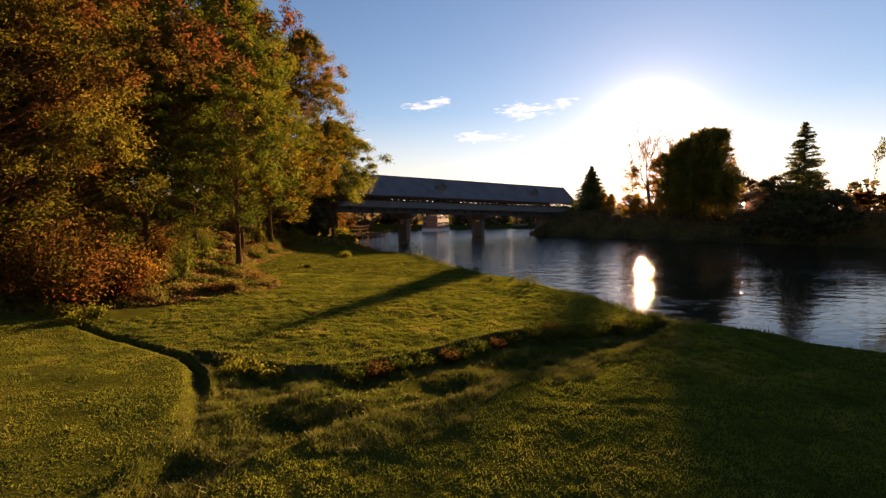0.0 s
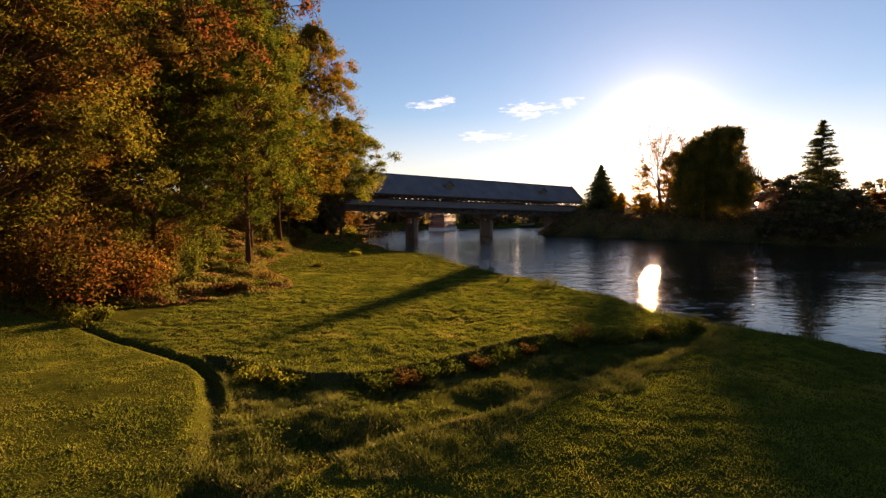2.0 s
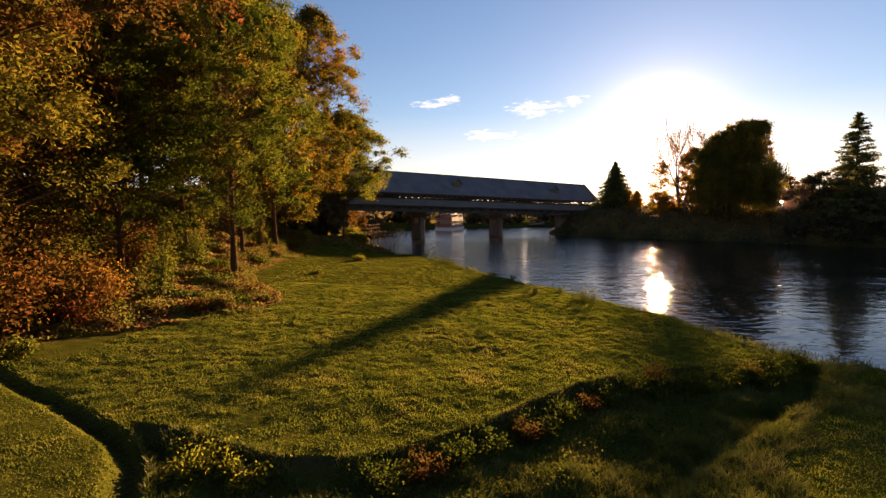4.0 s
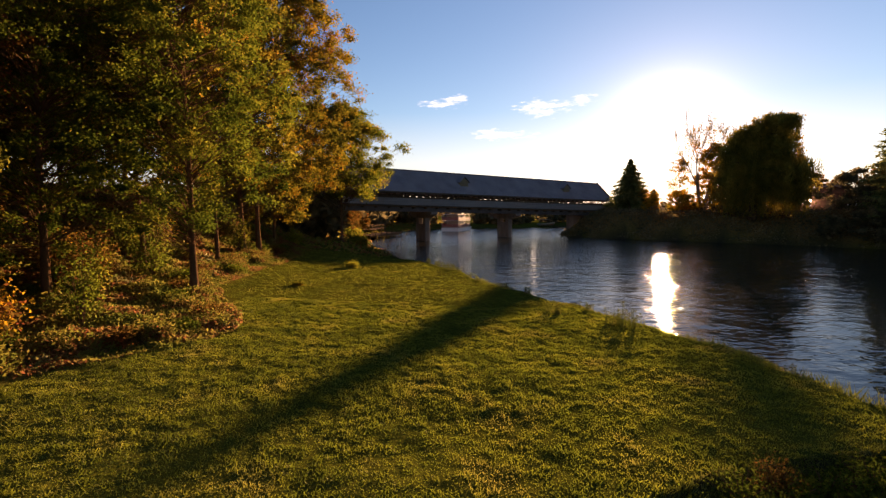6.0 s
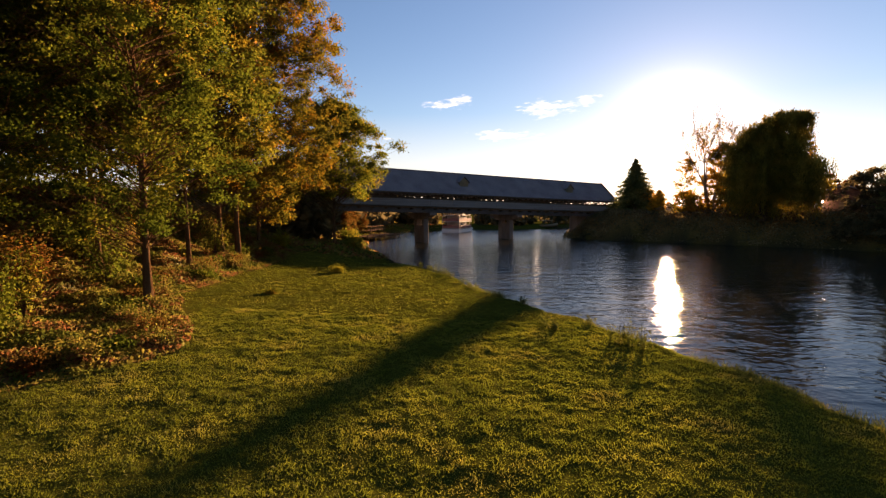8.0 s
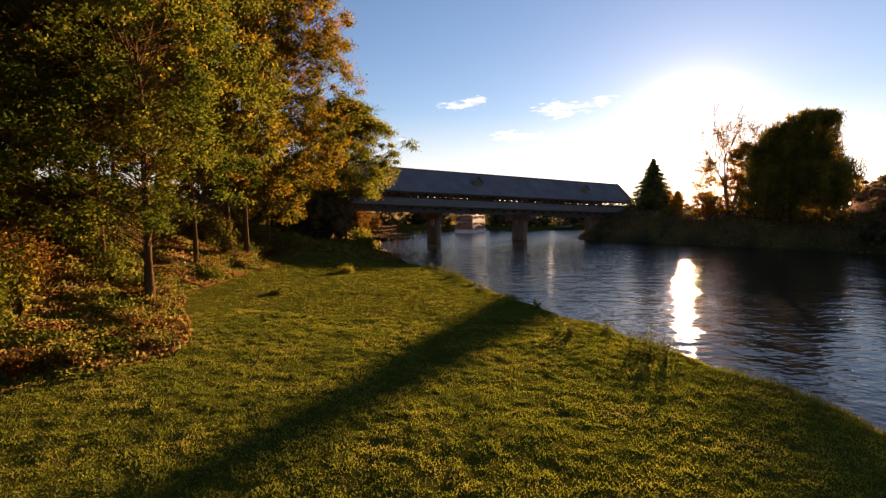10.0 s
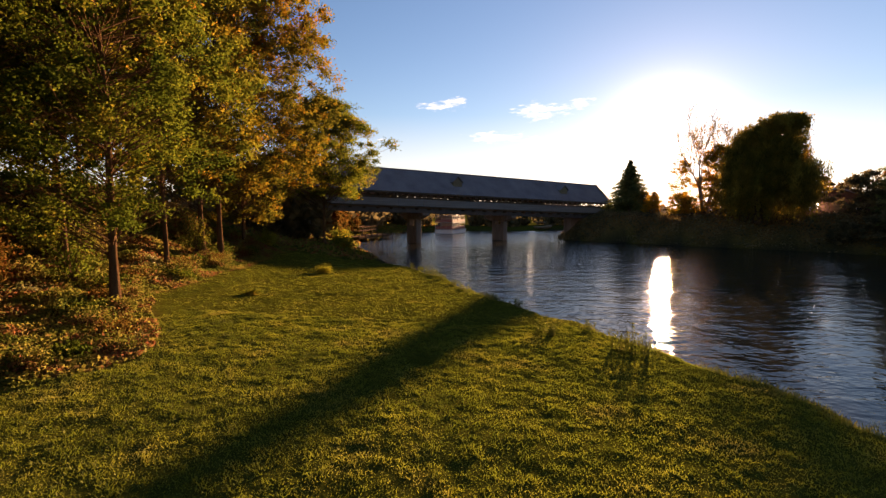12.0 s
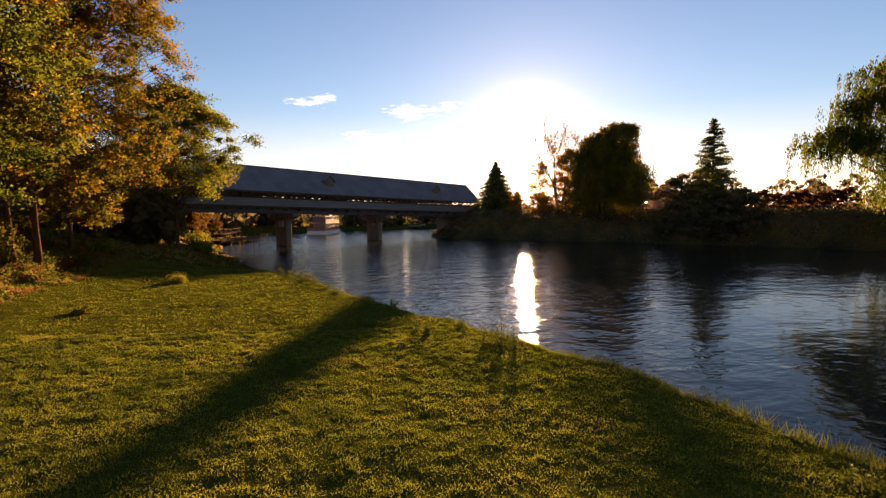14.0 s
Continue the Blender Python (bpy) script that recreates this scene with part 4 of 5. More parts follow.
for i, (x, y, h) in enumerate(((5.4, 29.2, 1.3), (5.0, 29.7, 1.0), (5.8, 28.8, 1.1), (2.6, 32.0, 0.7), (2.9, 31.6, 0.6), (4.6, 32.8, 0.6), (7.9, 28.4, 0.6), (-3.9, 48.6, 0.5), (-2.0, 44.6, 0.5), (0.5, 39.6, 0.5), (1.9, 37.2, 0.55), (-6.9, 11.9, 0.8), (-6.2, 11.5, 0.6), (-5.4, 11.2, 0.5), (-15.2, 15.0, 0.5), (9.0, 19.0, 0.6), (10.2, 25.4, 0.6), (-6.2, 52.6, 0.7), (-5.4, 51.8, 0.6), (-4.9, 50.9, 0.9), (-4.4, 50.0, 0.7), (-3.6, 48.0, 0.8), (-3.0, 46.4, 0.6), (-1.4, 42.6, 0.6))):
    gg = np.random.default_rng(500 + i)
    ob = thing("weed_clump", "clump of tall dry weeds on the bank", "weeds", spot(x, y), group="weeds along the bank")
    st, cs = [], []
    for _ in range(11):
        a, d, hh = gg.uniform(0, 6.28), gg.uniform(0, 0.32), 0.62 * h * gg.uniform(0.6, 1.5)
        b = np.array([math.cos(a) * d, math.sin(a) * d, -0.05])
        e = b + [gg.normal() * 0.12, gg.normal() * 0.12, hh]
        st.append(tube(np.array([b, (b + e) / 2 + gg.normal(size=3) * 0.03, e]), (0.012, 0.009, 0.005), 3))
        q = gg.random(20)[:, None]
        cs.append(b + (e - b) * q + gg.normal(size=(20, 3)) * 0.045)
    tagged(link_mesh("stalkwork", mesh_np("stalkwork", *join(st)), blades_rough, ob), kind="stuff")
    link_mesh("leaves", mesh_np("leaves", *leaf_cards(gg, np.concatenate(cs), 0.10, 0.4)), blades_rough, ob)


# ---- the far bank ----
conifer("spruce_tree", "dense cone-shaped spruce beside the covered bridge", 35.3, 129.8, 18.8, 7.0, needles, 41, 40, 14, 0.10, 0.0, 0.55, 0.03, 0.85)
conifer("pine_tree", "tall open pine with layered branches on the bank", 62.4, 86.6, 22.2, 5.7, needles, 42, 30, 12, -0.10, 0.14, 0.52, 0.10, 0.62)
LOBES = ((-0.8, 0, 19.7, 3.3, 11.0), (1.6, 0, 19.3, 1.9, 9.0), (-4.6, 0.5, 17.8, 3.0, 8.0), (-7.7, 0.5, 14.6, 2.7, 0.2), (3.4, -0.5, 11.6, 2.6, 1.0),
         (-1.2, -1, 15.4, 3.8, 3.0), (-4.6, -1.5, 13.0, 3.6, 0.2), (0.6, -2, 11.4, 3.8, 0.2), (-6.2, 1, 15.8, 2.5, 4.0))
willow("willow_tree", "tall weeping willow with hanging shoots on the bank", 50.0, 102.5, [(3.1 + 0.857 * a + 0.515 * b, -1.6 - 0.515 * a + 0.857 * b, t, r, low) for a, b, t, r, low in LOBES], leaf_willow, 43, 3700, 26, 0.40)
willow("willow_tree", "large olive weeping willow over the far water's edge", 77.0, 65.0, ((-2.0, 1, 28, 5.6, 14), (-8.0, 4, 18.5, 5.0, 9), (3.5, -3, 34.5, 7.0, 14), (-2, -2, 16.5, 5.5, 1.0), (-4.5, 2.5, 23.5, 4.8, 11), (7, -7, 21, 8, 0.8)), leaf_green, 44, 3600, 26, 0.45)
thin_tree("cottonwood_tree", "half-bare cottonwood with pale branches", 47.2, 117.0, 29.0, (0.20, -0.07), leaf_gold, 45, 4200)
FB = "trees on the far bank"
broadleaf("birch_tree", "thinly leaved golden tree glowing against the sun on the far bank", 41.7, 115.6, 11.6, 2.7, 0.6, leaf_gold, 46, 62, 46, 0.30, 0.12, top=0.36, group=FB)
# added as a shade caster for the lawn, screened from view by the willow
low = broadleaf("birch_tree", "golden tree added behind the willow on the far bank to shade the lawn", 50.2, 113.0, 12.4, 3.1, 0.6, leaf_gold, 46, 112, 66, 0.34, 0.14, top=0.42, group=FB)
for i, (x, y, k) in enumerate(((39.2, 124.5, 0.42), (45, 122, 0.42), (49.6, 117.6, 1.2))):
    o = copy_thing(low, Matrix.Translation(spot(x, y)) @ Matrix.Rotation(i * 2.1, 4, "Z"))
    o.scale = (k, k, k)
# broad copies out of sight behind the willow, added only to darken the lawn
for i, (x, y, w, k) in enumerate(((53.2, 112.0, 1.25, 1.18), (56.6, 111.0, 1.25, 1.34), (60.0, 110.0, 1.2, 1.28))):
    o = copy_thing(low, Matrix.Translation(spot(x, y)) @ Matrix.Rotation(1 + i * 1.9, 4, "Z"))
    o.scale = (w, w, k)
lw = broadleaf("small_birch_tree", "low golden tree on the crest of the far bank", 52.5, 108.5, 6.0, 2.8, 0.4, leaf_gold, 56, 45, 75, 0.36, 0.10, group=FB)
for i, (x, y, k) in enumerate(((40.2, 113.2, 0.75), (42.6, 112.6, 0.6), (45.0, 113.6, 0.5), (48.6, 112.2, 0.85), (50.5, 109.0, 1.0), (37.2, 119.5, 0.7), (38.6, 128.5, 0.9))):
    o = copy_thing(lw, Matrix.Translation(spot(x, y)) @ Matrix.Rotation(i * 2.3, 4, "Z"))
    o.scale = (k, k, k)
dk = broadleaf("bank_tree", "dark bushy tree on the shaded bank", 65.0, 83.0, 8.2, 4.4, 0.6, leaf_dark, 47, 60, 85, 0.46, 0.2, group=FB)
for i, (x, y, k) in enumerate(((60.0, 86.8, 0.72), (72.5, 103.5, 0.5), (56.5, 91, 0.5), (62.5, 84, 0.9), (61.8, 94.0, 0.9), (66.0, 92.0, 0.7))):
    o = copy_thing(dk, Matrix.Translation(spot(x, y)) @ Matrix.Rotation(i * 1.3, 4, "Z"))
    o.scale = (k, k, k)
rd = broadleaf("maple_tree", "low red and orange maple behind the bank", 72, 100, 8.5, 4.0, 1.0, leaf_russet, 48, 45, 75, 0.5, 0.16, group=FB)
for i, (x, y, k) in enumerate(((73, 124, 1.08), (65, 122, 0.85), (78, 122, 0.8), (77, 110, 0.65))):
    o = copy_thing(rd, Matrix.Translation(spot(x, y)) @ Matrix.Rotation(i * 1.9, 4, "Z"))
    o.scale = (k, k, k)
for i in range(9):
    o = copy_thing(rd, Matrix.Translation(spot(75.0 + 1.5 * i, 94.0 - 1.45 * i)) @ Matrix.Rotation(i * 2.2, 4, "Z"))
    o.scale = (0.55, 0.55, 0.40 + 0.04 * (i % 3))


def bank_scrub():
    """Scrub that covers the steep far bank down to the water."""
    g = np.random.default_rng(63)
    keep = lambda x, y: (lambda r: (~r[2]) & (r[1] > 0.4) & (r[1] < 12))(land(x, y))
    xy = np.concatenate([scatter(g, 90000, 16, 90, 44, 130, keep), scatter(g, 16000, 15, 60, 118, 200, keep)])
    z = land(xy[:, 0], xy[:, 1])[0]
    c = np.column_stack([xy, z + 1.5 * vnoise(xy[:, 0], xy[:, 1], 0.4, 23) * g.random(len(xy))])
    tagged(link_mesh("bank_scrub", mesh_np("bank_scrub", *leaf_cards(g, c, 0.42, 0.6)), leaf_dark), "dark scrub and weeds covering the steep far bank", "scrub", kind="stuff")


bank_scrub()


def far_woods():
    """Woods along the skyline all round, crown by crown."""
    g = np.random.default_rng(64)
    spots = []
    for _ in range(520):
        a = g.uniform(-1.9, 1.75)
        d = g.uniform(200, 420)
        x, y = d * math.sin(a), 20 + d * math.cos(a)
        spots.append((x, y, g.uniform(7, 11.5) * (1.15 if a < -0.5 else 1.2 if a > 0.5 else 0.50 if a < 0.3 else 0.85)))
    spots += [(x, y, h) for x, y, h in zip(g.uniform(-70, -32, 60), g.uniform(100, 220, 60), g.uniform(8, 15, 60))]
    spots += [(x, y, h) for x, y, h in zip(g.uniform(24, 90, 40), g.uniform(190, 225, 40), g.uniform(5, 8, 40))]
    for k in range(150):
        a, b = SHORE_NEAR[g.integers(19, 28)], g.random()
        i = SHORE_NEAR.index(a)
        if i + 1 < len(SHORE_NEAR):
            c = SHORE_NEAR[i + 1]
            px, py = a[0] + (c[0] - a[0]) * b, a[1] + (c[1] - a[1]) * b
            nx, ny = -(c[1] - a[1]), c[0] - a[0]
            d = g.uniform(8, 26) / math.hypot(nx, ny)
            spots.append((px + nx * d, py + ny * d, g.uniform(7, 13) if i < 22 else g.uniform(3.5, 6)))
    sx, sy = np.array([s[0] for s in spots]), np.array([s[1] for s in spots])
    z0, sd, _ = land(sx, sy)
    cen = []
    for (x, y, h), z, s in zip(spots, z0, sd):
        if s < 3:
            continue
        k = 72
        a, t = g.uniform(0, 6.28, k), g.random(k)
        r = 0.42 * h * np.sin(np.pi * (0.12 + 0.86 * t)) ** 0.7 * g.uniform(0.4, 1.1, k)
        cen.append(np.stack([x + r * np.cos(a), y + r * np.sin(a), z + h * (0.05 + 0.95 * t)], -1))
    c = np.concatenate(cen)
    tagged(link_mesh("far_woods", mesh_np("far_woods", *leaf_cards(g, c, 2.1, 0.7)), leaf_dark), "distant autumn woods along the skyline", "woods", kind="stuff")


far_woods()
OB = "orange trees on the upstream bank"
om = broadleaf("small_maple_tree", "small orange maple on the river bank by the dock", -33.5, 113, 8.5, 3.4, 0.8, leaf_russet, 49, 64, 56, 0.42, 0.14, group=OB)
for i, (x, y, k) in enumerate(((-37, 122, 1.1), (-39, 113, 1.2), (-30.5, 104, 0.75), (-41, 134, 0.9), (-41, 145, 1.1), (-36, 99, 0.9), (-31.2, 111, 0.8), (-30.2, 106, 0.62), (-33.5, 106, 0.85), (-35.5, 117, 1.0), (-31.8, 124, 0.6), (-40, 160, 1.0), (-39, 174, 0.9), (-44, 126, 1.2))):
    o = copy_thing(om, Matrix.Translation(spot(x, y)) @ Matrix.Rotation(i * 1.6, 4, "Z"))
    o.scale = (k, k, k)
for i, (x, y, h, r) in enumerate(((-24.5, 92, 1.6, 1.8), (-27, 98, 2.2, 2.2), (-19.5, 76, 1.2, 1.6), (-22, 84, 1.4, 1.8), (-36.5, 138, 1.8, 2.0), (-38, 151, 1.5, 1.8), (-38.5, 165, 1.8, 2.2), (-31, 112, 1.6, 1.8))):
    shrub("shrub", "yellow-green shrub on the upstream bank", x, y, h, r, leaf_olive, 420 + i, 1800, 0.26, "shrubs on the upstream bank")

# ---- the covered bridge ----
BRIDGE_DIR = Vector((0.810, 0.586, 0)).normalized()
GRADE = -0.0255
U0, U1 = -26.0, 51.0
PIERS, DORMERS = (0.1, 21.1), (8.1, 37.0)


def build_bridge():
    ob = thing("covered_bridge", "long covered wooden bridge with grey shingled roof on concrete piers", "bridge", (-14.3, 107.2, -0.315), math.atan2(BRIDGE_DIR.y, BRIDGE_DIR.x))
    ob.scale = (1.05, 1.05, 1.05)
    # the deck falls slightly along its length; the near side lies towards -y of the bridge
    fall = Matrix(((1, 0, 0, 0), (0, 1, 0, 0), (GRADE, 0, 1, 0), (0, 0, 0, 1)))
    half, eave, ridge = 5.3, 9.75, 14.35

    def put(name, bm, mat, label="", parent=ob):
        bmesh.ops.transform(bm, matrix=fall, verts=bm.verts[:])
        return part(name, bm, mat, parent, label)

    # two roof slopes with a thick edge, laid in courses
    for side in (-1, 1):
        slope = new("roof")
        slope.parent = ob
        tagged(slope, "grey-blue shingled roof slope laid in courses")
        n = 26
        for i in range(n):
            a, b = i / n, (i + 1) / n
            ya, yb = side * half * (1 - a), side * half * (1 - b)
            za, zb = eave + (ridge - eave) * a, eave + (ridge - eave) * b
            cs = [(U0, ya, za + 0.035), (U1, ya, za + 0.035), (U1, yb, zb + 0.004), (U0, yb, zb + 0.004)]
            bm = bmesh.new()
            v = [bm.verts.new(c) for c in cs + [(x, y, z - 0.22) for x, y, z in cs]]
            bm.faces.new(v[:4])
            bm.faces.new(v[4:][::-1])
            for p, q in ((0, 1), (1, 2), (2, 3), (3, 0)):
                bm.faces.new((v[p], v[p + 4], v[q + 4], v[q]))
            bmesh.ops.recalc_face_normals(bm, faces=bm.faces[:])
            put("shingle_course", bm, slate, parent=slope)
        bm = bmesh.new()
        bar(bm, (U0, side * (half + 0.04), eave - 0.10), (U1, side * (half + 0.04), eave - 0.10), 0.10, 0.34)
        put("fascia", bm, timber)
    bm = bmesh.new()
    bar(bm, (U0 - 0.05, 0, ridge + 0.02), (U1 + 0.05, 0, ridge + 0.02), 0.5, 0.12)
    put("ridge_cap", bm, slate)
    for u in (U0, U1):
        bm = bmesh.new()
        a = [bm.verts.new((u + d, y, z)) for d in (-0.10, 0.10) for y, z in ((-half + 0.5, eave + 0.1), (half - 0.5, eave + 0.1), (0, ridge - 0.35))]
        bm.faces.new(a[:3])
        bm.faces.new(a[3:][::-1])
        for p, q in ((0, 1), (1, 2), (2, 0)):
            bm.faces.new((a[p], a[q], a[q + 3], a[p + 3]))
        bmesh.ops.recalc_face_normals(bm, faces=bm.faces[:])
        put("gable", bm, timber, "boarded gable over the portal")
        for side in (-1, 1):
            bm = bmesh.new()
            bar(bm, (u, side * (half + 0.1), eave - 0.05), (u, 0, ridge + 0.10), 0.28, 0.30)
            put("bargeboard", bm, planks, "weathered bargeboard")
    # side walls: lower siding, rails, posts and braces of the truss
    wall = 4.6
    for side in (-1, 1):
        y = side * wall
        for k in range(15):
            a, b = U0 + k * (U1 - U0) / 15, U0 + (k + 1) * (U1 - U0) / 15
            bm = bmesh.new()
            box(bm, a + 0.015, b - 0.015, y - 0.08, y + 0.08, 7.35, 8.62)
            put("siding_panel", bm, siding)
        for z, d, w in ((8.72, 0.20, 0.30), (9.58, 0.26, 0.30), (7.22, 0.24, 0.36)):
            bm = bmesh.new()
            bar(bm, (U0, y, z), (U1, y, z), w, d)
            put("rail", bm, timber)
        for k in range(104):
            u = U0 + (k + 0.5) * (U1 - U0) / 104
            bm = bmesh.new()
            d = 0.40 if k % 2 else -0.40
            bar(bm, (u - d, y, 8.80), (u + d, y, 9.46), 0.14, 0.27)
            put("brace", bm, timber)
        for k in range(24):
            u = U0 + k * (U1 - U0) / 23
            bm = bmesh.new()
            box(bm, u - 0.12, u + 0.12, y - 0.13, y + 0.13, 8.80, 9.46)
            put("post", bm, timber)
        # screens added inside the walls to dim the sky showing through the truss
        for k in range(12):
            a, b = U0 + k * (U1 - U0) / 12, U0 + (k + 1) * (U1 - U0) / 12
            bm = bmesh.new()
            box(bm, a + 0.25, b - 0.25, side * 2.9 - 0.1, side * 2.9 + 0.1, 7.3, 8.98 + 0.05 * (k % 3))
            put("inner_wall_panel", bm, timber)
    # deck, girders and cross beams
    bm = bmesh.new()
    box(bm, U0, U1, -4.5, 4.5, 7.0, 7.3)
    put("deck", bm, planks)
    for y in (-3.8, -1.9, 0, 1.9, 3.8):
        bm = bmesh.new()
        box(bm, U0, U1, y - 0.16, y + 0.16, 6.15, 6.98)
        put("girder", bm, steel, "dark steel girder")
    for k in range(30):
        u = U0 + (k + 0.5) * (U1 - U0) / 30
        bm = bmesh.new()
        bar(bm, (u, -5.0, 6.84), (u, 5.0, 6.84), 0.22, 0.26)
        put("cross_beam", bm, timber)
    # piers: two shafts, a web between them that stops above the water, a cap and bearings
    for u in PIERS:
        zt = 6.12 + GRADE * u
        p = new("pier")
        p.parent = ob
        p.matrix_local = Matrix.Translation((u, 0, 0))
        tagged(p, "stained concrete bridge pier standing in the river")
        for y in (-1.5, 1.5):
            bm = bmesh.new()
            box(bm, -0.56, 0.56, y - 0.56, y + 0.56, -2.5, zt - 1.15, bevel=0.12)
            part("shaft", bm, concrete, p)
        one_box("web", (-0.45, 0.45, -1.0, 1.0, -2.5, 3.7), concrete, p)
        bm = bmesh.new()
        prism(bm, [(-4.9, zt), (4.9, zt), (4.9, zt - 0.45), (2.5, zt - 1.15), (-2.5, zt - 1.15), (-4.9, zt - 0.45)], -0.66, 0.66)
        bmesh.ops.transform(bm, matrix=Matrix.Rotation(radians(90), 4, "Z"), verts=bm.verts[:])
        part("cap", bm, concrete, p)
    for u, w in ((U1 - 4.5, 3.0), (U0 + 4.5, 3.0)):
        bm = bmesh.new()
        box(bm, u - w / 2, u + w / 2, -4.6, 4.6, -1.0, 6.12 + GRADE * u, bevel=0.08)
        part("abutment", bm, concrete, ob, "pale concrete abutment block")
    # louvred dormers on both slopes
    for side in (-1, 1):
        for u in DORMERS:
            d = new("dormer")
            d.parent = ob
            d.matrix_local = Matrix.Translation((u, side * 3.3, 11.95 + GRADE * u)) @ Matrix.Rotation(0 if side < 0 else math.pi, 4, "Z") @ Matrix.Scale(1.3, 4)
            tagged(d, "small gabled roof dormer with ochre louvres")
            bm = bmesh.new()
            prism(bm, [(-0.75, -0.45), (0.75, -0.45), (0.75, 0.35), (0, 1.05), (-0.75, 0.35)], 0.02, 1.4)
            part("front", bm, ochre, d)
            for k in range(5):
                one_box("louvre", (-0.55, 0.55, -0.07, 0.0, -0.34 + k * 0.16, -0.25 + k * 0.16), ochre, d)
            for s in (-1, 1):
                bm = bmesh.new()
                prism(bm, [(s * 0.95, 0.22), (0, 1.14), (0, 1.26), (s * 0.98, 0.34)], -0.22, 1.6)
                part("dormer_roof", bm, slate, d)


build_bridge()

# ---- the river boat ----


def build_boat():
    ob = thing("river_boat", "white and red double-decked excursion boat moored on the river", "boat", (-10.0, 157.5, 0), radians(75))
    L, W = 14.0, 5.5
    bm = bmesh.new()
    prism(bm, [(-L / 2, 0.95), (L / 2 - 2.2, 0.95), (L / 2, 1.1), (L / 2 - 1.6, -0.5), (-L / 2, -0.5)], -W / 2, W / 2)
    part("hull", bm, white_paint, ob, "white hull")
    for z, inset in ((1.0, 0.0), (3.1, 0.0), (5.1, 0.3)):
        one_box("deck_slab", (-L / 2 + inset, L / 2 - 1.2 - inset, -W / 2 + inset - 0.1, W / 2 - inset + 0.1, z, z + 0.16), cream, ob, 0.03)
    for z, a, b in ((1.16, -L / 2 + 2.0, L / 2 - 3.5), (3.26, -L / 2 + 2.4, L / 2 - 4.0)):
        c = one_box("cabin", (a, b, -W / 2 + 0.9, W / 2 - 0.9, z, z + 1.94), cream, ob, label="cream cabin wall")
        n = int((b - a) / 1.2)
        for s in (-1, 1):
            for k in range(n):
                x = a + (k + 0.5) * (b - a) / n
                y = s * (W / 2 - 0.9)
                # flat black pane, the unlit cabin interior put into its colour
                one_box("window", (x - 0.52, x + 0.52, y - 0.03, y + 0.03, z + 0.55, z + 1.75), black_paint_and_dim_panes, c)
    for z in (1.16, 3.26):
        for s in (-1, 1):
            y = s * (W / 2 - 0.05)
            for k in range(9):
                x = -L / 2 + 0.4 + k * (L - 2.4) / 8
                one_box("post", (x - 0.06, x + 0.06, y - 0.06, y + 0.06, z, z + 1.9), cream, ob)
            one_box("handrail", (-L / 2 + 0.3, L / 2 - 1.6, y - 0.05, y + 0.05, z + 0.92, z + 1.02), red_paint, ob)
            one_box("balustrade", (-L / 2 + 0.3, L / 2 - 1.6, y - 0.03, y + 0.03, z + 0.18, z + 0.80), rose, ob, label="faded red panelled balustrade")
    p = one_box("pilot_house", (L / 2 - 6.2, L / 2 - 3.8, -1.2, 1.2, 5.26, 6.7), cream, ob)
    for s in (-1, 1):
        one_box("window", (L / 2 - 5.9, L / 2 - 4.1, s * 1.2 - 0.03, s * 1.2 + 0.03, 5.85, 6.45), glass, p)
    one_box("pilot_roof", (L / 2 - 6.5, L / 2 - 3.5, -1.5, 1.5, 6.7, 6.84), red_paint, ob, 0.04)
    for s in (-1, 1):
        v, f = tube(np.array([(L / 2 - 3.0, s * 1.7, 5.2), (L / 2 - 3.0, s * 1.7, 7.6)]), (0.18, 0.18), 10)
        link_mesh("smokestack", mesh_np("smokestack", v, f), black_paint_and_dim_panes, ob)
        v, f = tube(np.array([(L / 2 - 3.0, s * 1.7, 7.6), (L / 2 - 3.0, s * 1.7, 7.85)]), (0.2, 0.34), 10)
        link_mesh("stack_crown", mesh_np("stack_crown", v, f), black_paint_and_dim_panes, ob)
    # the stern: rails and panels across both decks
    for z in (1.16, 3.26):
        one_box("handrail", (-L / 2 + 0.02, -L / 2 + 0.12, -W / 2 + 0.1, W / 2 - 0.1, z + 0.92, z + 1.02), red_paint, ob)
        one_box("balustrade", (-L / 2 + 0.04, -L / 2 + 0.10, -W / 2 + 0.1, W / 2 - 0.1, z + 0.18, z + 0.80), rose, ob, label="faded red panelled balustrade")
        for k in range(4):
            y = -W / 2 + 0.15 + k * (W - 0.3) / 3
            one_box("post", (-L / 2 + 0.04, -L / 2 + 0.16, y - 0.06, y + 0.06, z, z + 1.9), cream, ob)
    one_box("awning", (-L / 2 - 0.2, L / 2 - 6.6, -W / 2 + 0.1, W / 2 - 0.1, 6.5, 6.62), cream, ob, 0.03, "cream canopy over the upper deck")
    for k in range(4):
        for s in (-1, 1):
            x = -L / 2 + 0.2 + k * (L - 7.2) / 3
            one_box("post", (x - 0.05, x + 0.05, s * (W / 2 - 0.4) - 0.05, s * (W / 2 - 0.4) + 0.05, 5.26, 6.5), cream, ob)


build_boat()


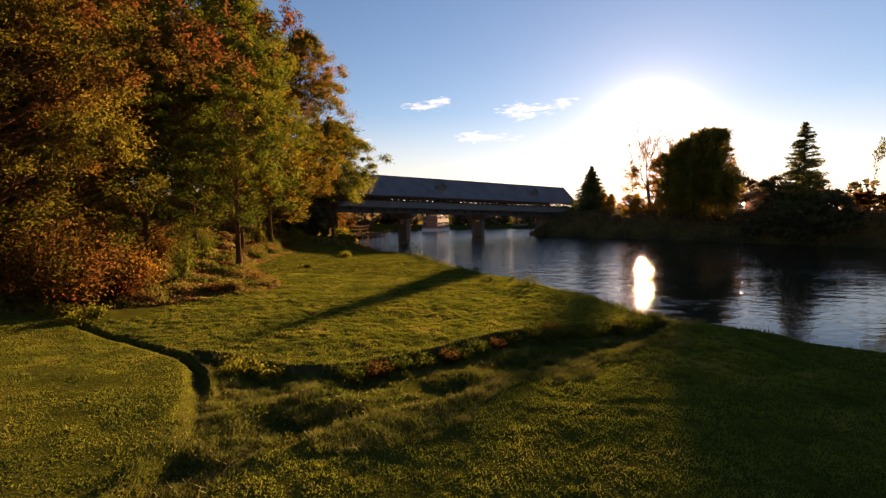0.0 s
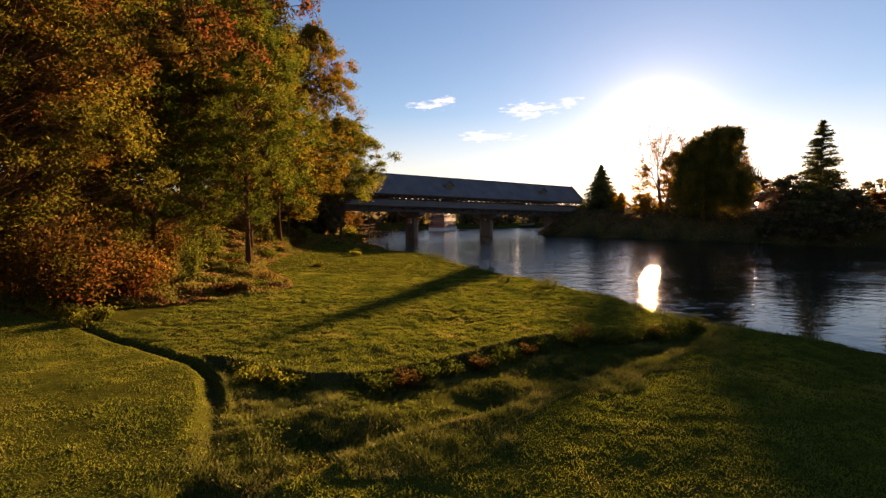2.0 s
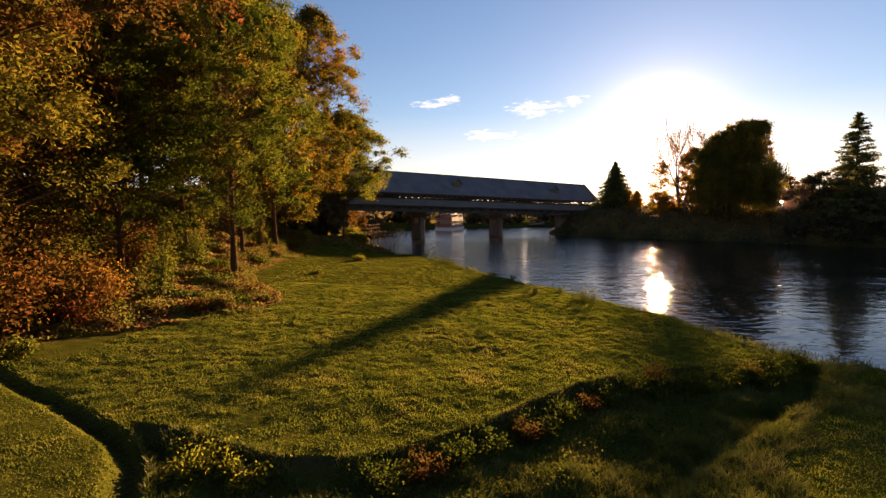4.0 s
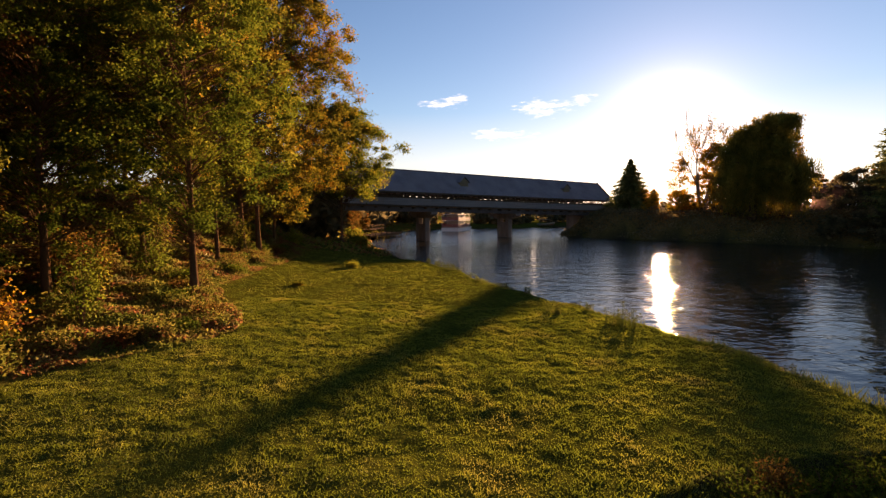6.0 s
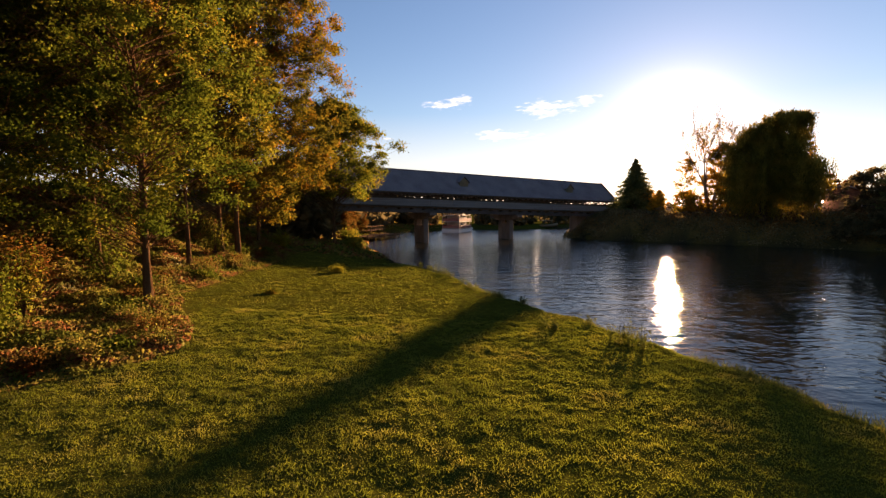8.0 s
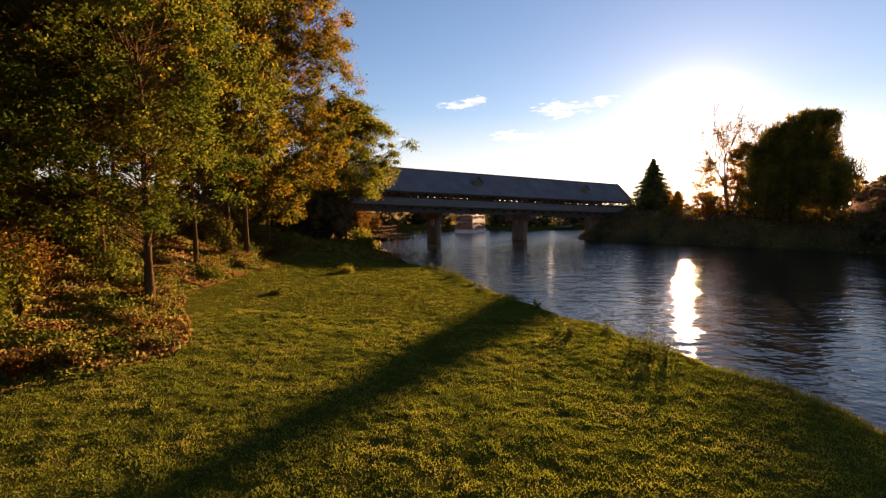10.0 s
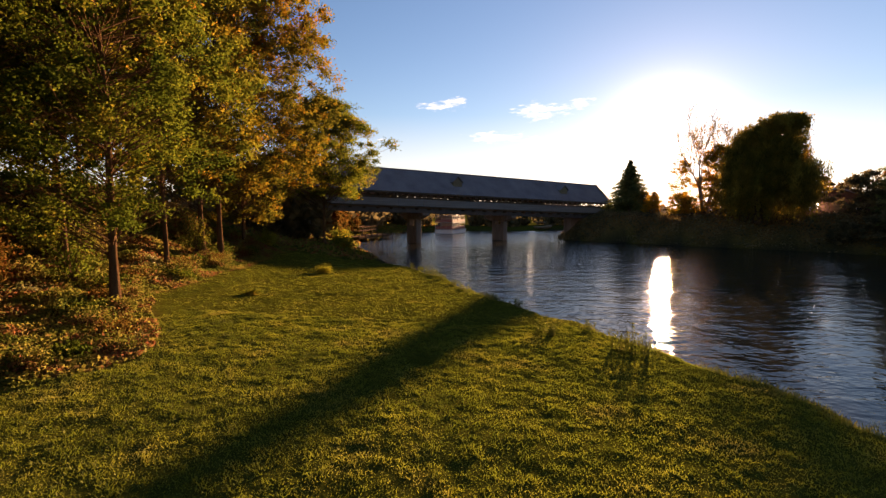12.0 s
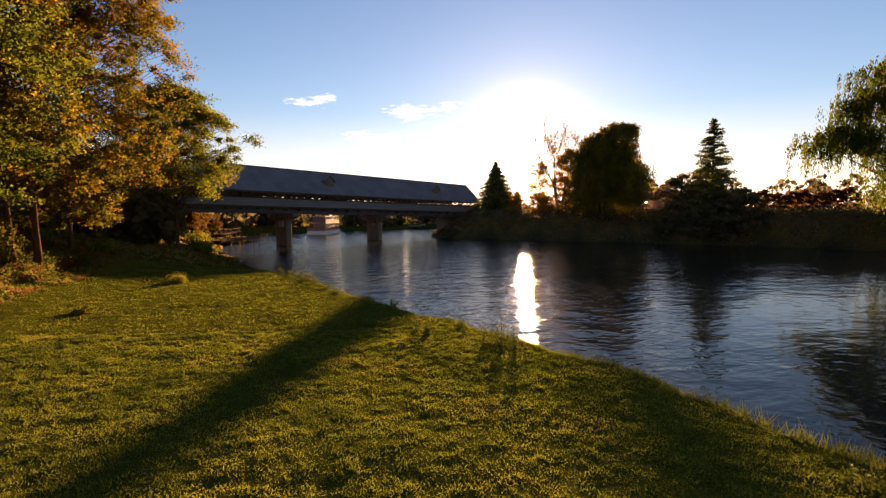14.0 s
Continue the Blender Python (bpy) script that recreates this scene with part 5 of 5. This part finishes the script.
def build_launch():
    """A small covered launch drawn up on the upstream bank."""
    ob = thing("launch", "small tan launch with a cloth canopy drawn up on the bank", "boat", spot(21.0, 180.5, 0.25), radians(20))
    stations = [(-3.2, 0.75, 0.0), (-2.0, 0.72, -0.28), (0.0, 0.80, -0.34), (1.8, 0.98, -0.26), (2.9, 1.18, 0.05), (3.4, 1.30, 0.55)]
    bm = bmesh.new()
    rings = []
    for x, top, keel in stations:
        w = 1.05 * (1 - max(0.0, (x - 0.6) / 2.9) ** 2.2) + 0.04
        rings.append([bm.verts.new((x, y, z)) for y, z in ((-w, top), (-w * 0.82, top * 0.45), (0, keel), (w * 0.82, top * 0.45), (w, top))])
    for a, b in zip(rings[:-1], rings[1:]):
        for k in range(4):
            bm.faces.new((a[k], a[k + 1], b[k + 1], b[k]))
        bm.faces.new((a[0], b[0], b[4], a[4]))
    bm.faces.new(rings[0][::-1])
    bm.faces.new(rings[-1])
    bmesh.ops.recalc_face_normals(bm, faces=bm.faces[:])
    part("hull", bm, ochre, ob, "tan hull with a raised bow", True)
    for x in (-2.4, 0.9):
        for y in (-0.8, 0.8):
            one_box("canopy_post", (x - 0.04, x + 0.04, y - 0.04, y + 0.04, 0.7, 2.15), timber, ob)
    bm = bmesh.new()
    prism(bm, [(-2.7, 2.12), (1.2, 2.12), (1.1, 2.26), (-0.7, 2.40), (-2.6, 2.26)], -1.0, 1.0)
    part("canopy", bm, ochre, ob, "tan cloth canopy")


build_launch()


def build_dock():
    ob = thing("dock", "weathered plank boat dock on posts at the bank", "dock", (-26.2, 117.5, 0), radians(76))
    for k in range(56):
        x = -8.4 + k * 0.30
        one_box("plank", (x + 0.01, x + 0.29, -2.2, 2.2, 0.92, 1.0), planks, ob)
    for y in (-2.0, 0, 2.0):
        one_box("stringer", (-8.4, 8.4, y - 0.1, y + 0.1, 0.66, 0.92), timber, ob)
    for x in (-8.2, -5.5, -2.7, 0, 2.7, 5.4, 8.2):
        for y in (-2.05, 2.05):
            v, f = tube(np.array([(x, y, -2.9), (x, y, 1.35)]), (0.15, 0.14), 8)
            link_mesh("pile", mesh_np("pile", v, f), timber, ob)
    ob = thing("walkway", "low plank walkway along the bank with railing posts", "walkway", (-31.0, 134, 0.3), radians(91))
    for k in range(44):
        x = -9 + k * 0.42
        one_box("plank", (x + 0.01, x + 0.40, -1.2, 1.2, 1.25, 1.33), planks, ob)
    for k in range(9):
        x = -8.8 + k * 2.2
        for y in (-1.1, 1.1):
            one_box("rail_post", (x - 0.06, x + 0.06, y - 0.06, y + 0.06, -1.0, 2.3), timber, ob)
    for y in (-1.1, 1.1):
        one_box("handrail", (-9, 9, y - 0.05, y + 0.05, 2.2, 2.3), planks, ob)


build_dock()


def build_house():
    x, y, z = spot(72.5, 116)
    ob = thing("house", "dark brick house with a gabled roof on the far bank", "house", (x, y, z), radians(-32))
    bm = bmesh.new()
    prism(bm, [(-6, -0.5), (6, -0.5), (6, 3.0), (0, 5.2), (-6, 3.0)], -5, 5)
    part("wall", bm, brick, ob)
    for s in (-1, 1):
        bm = bmesh.new()
        prism(bm, [(s * 6.7, 2.85), (0, 5.35), (0, 5.6), (s * 6.75, 3.08)], -5.6, 5.6)
        part("roof", bm, slate, ob)
    for px in (-3.6, 3.6):
        w = one_box("window", (px - 0.7, px + 0.7, -5.06, -4.98, 1.0, 2.3), white_paint, ob)
        one_box("pane", (px - 0.6, px + 0.6, -5.09, -5.06, 1.1, 2.2), glass, w)
    one_box("door", (-0.5, 0.5, -5.06, -4.98, 0.0, 2.1), timber, ob)
    one_box("chimney", (1.5, 2.3, -0.4, 0.4, 4.4, 6.6), brick, ob)
    # a lit street lamp before it
    x, y, z = spot(66.6, 112.4)
    ob = thing("street_lamp", "lit street lamp on a dark pole before the house", "street lamp", (x, y, z))
    v, f = tube(np.array([(0, 0, -0.1), (0, 0, 2.0)]), (0.07, 0.05), 8)
    link_mesh("pole", mesh_np("pole", v, f), steel, ob)
    bm = bmesh.new()
    bmesh.ops.create_uvsphere(bm, u_segments=14, v_segments=9, radius=0.22)
    bmesh.ops.translate(bm, verts=bm.verts[:], vec=(0, 0, 2.2))
    part("globe", bm, lamp_glow, ob, "glowing white globe", True)
    bm = bmesh.new()
    bmesh.ops.create_cone(bm, cap_ends=True, segments=14, radius1=0.26, radius2=0.05, depth=0.16)
    bmesh.ops.translate(bm, verts=bm.verts[:], vec=(0, 0, 2.46))
    part("cap", bm, steel, ob)


build_house()


def build_car(x, y, turn, paint, label):
    ob = thing("parked_car", label, "car", spot(x, y), turn, "cars parked on the far bank")
    bm = bmesh.new()
    prism(bm, [(-2.2, 0.35), (2.2, 0.35), (2.25, 0.72), (1.3, 0.95), (-1.9, 0.98), (-2.25, 0.8)], -0.88, 0.88)
    bmesh.ops.bevel(bm, geom=bm.edges[:], offset=0.06, segments=2, affect="EDGES")
    part("body", bm, paint, ob)
    bm = bmesh.new()
    prism(bm, [(1.0, 0.94), (0.45, 1.40), (-1.1, 1.43), (-1.75, 0.96)], -0.76, 0.76)
    part("cabin_glass", bm, glass, ob)
    one_box("roof_panel", (-1.1, 0.42, -0.76, 0.76, 1.41, 1.46), paint, ob, 0.02)
    for wx in (-1.4, 1.38):
        for wy in (-0.80, 0.80):
            w = new("wheel")
            w.parent = ob
            w.matrix_local = Matrix.Translation((wx, wy, 0.33))
            for nm, r, d, mt in (("tyre", 0.33, 0.22, rubber), ("rim", 0.20, 0.24, steel)):
                bm = bmesh.new()
                bmesh.ops.create_cone(bm, cap_ends=True, segments=18, radius1=r, radius2=r, depth=d)
                bmesh.ops.rotate(bm, verts=bm.verts[:], matrix=Matrix.Rotation(math.pi / 2, 3, "X"))
                part(nm, bm, mt, w)


build_car(42.5, 126.5, 0.2, car_white, "white car parked by the spruce")
build_car(48.8, 122.5, -0.3, car_dark, "dark car parked under the cottonwood")
build_car(53.8, 117.5, -0.5, car_white, "white car parked behind the willow")
build_car(58.5, 114.5, -0.6, car_dark, "dark car parked near the street lamp")
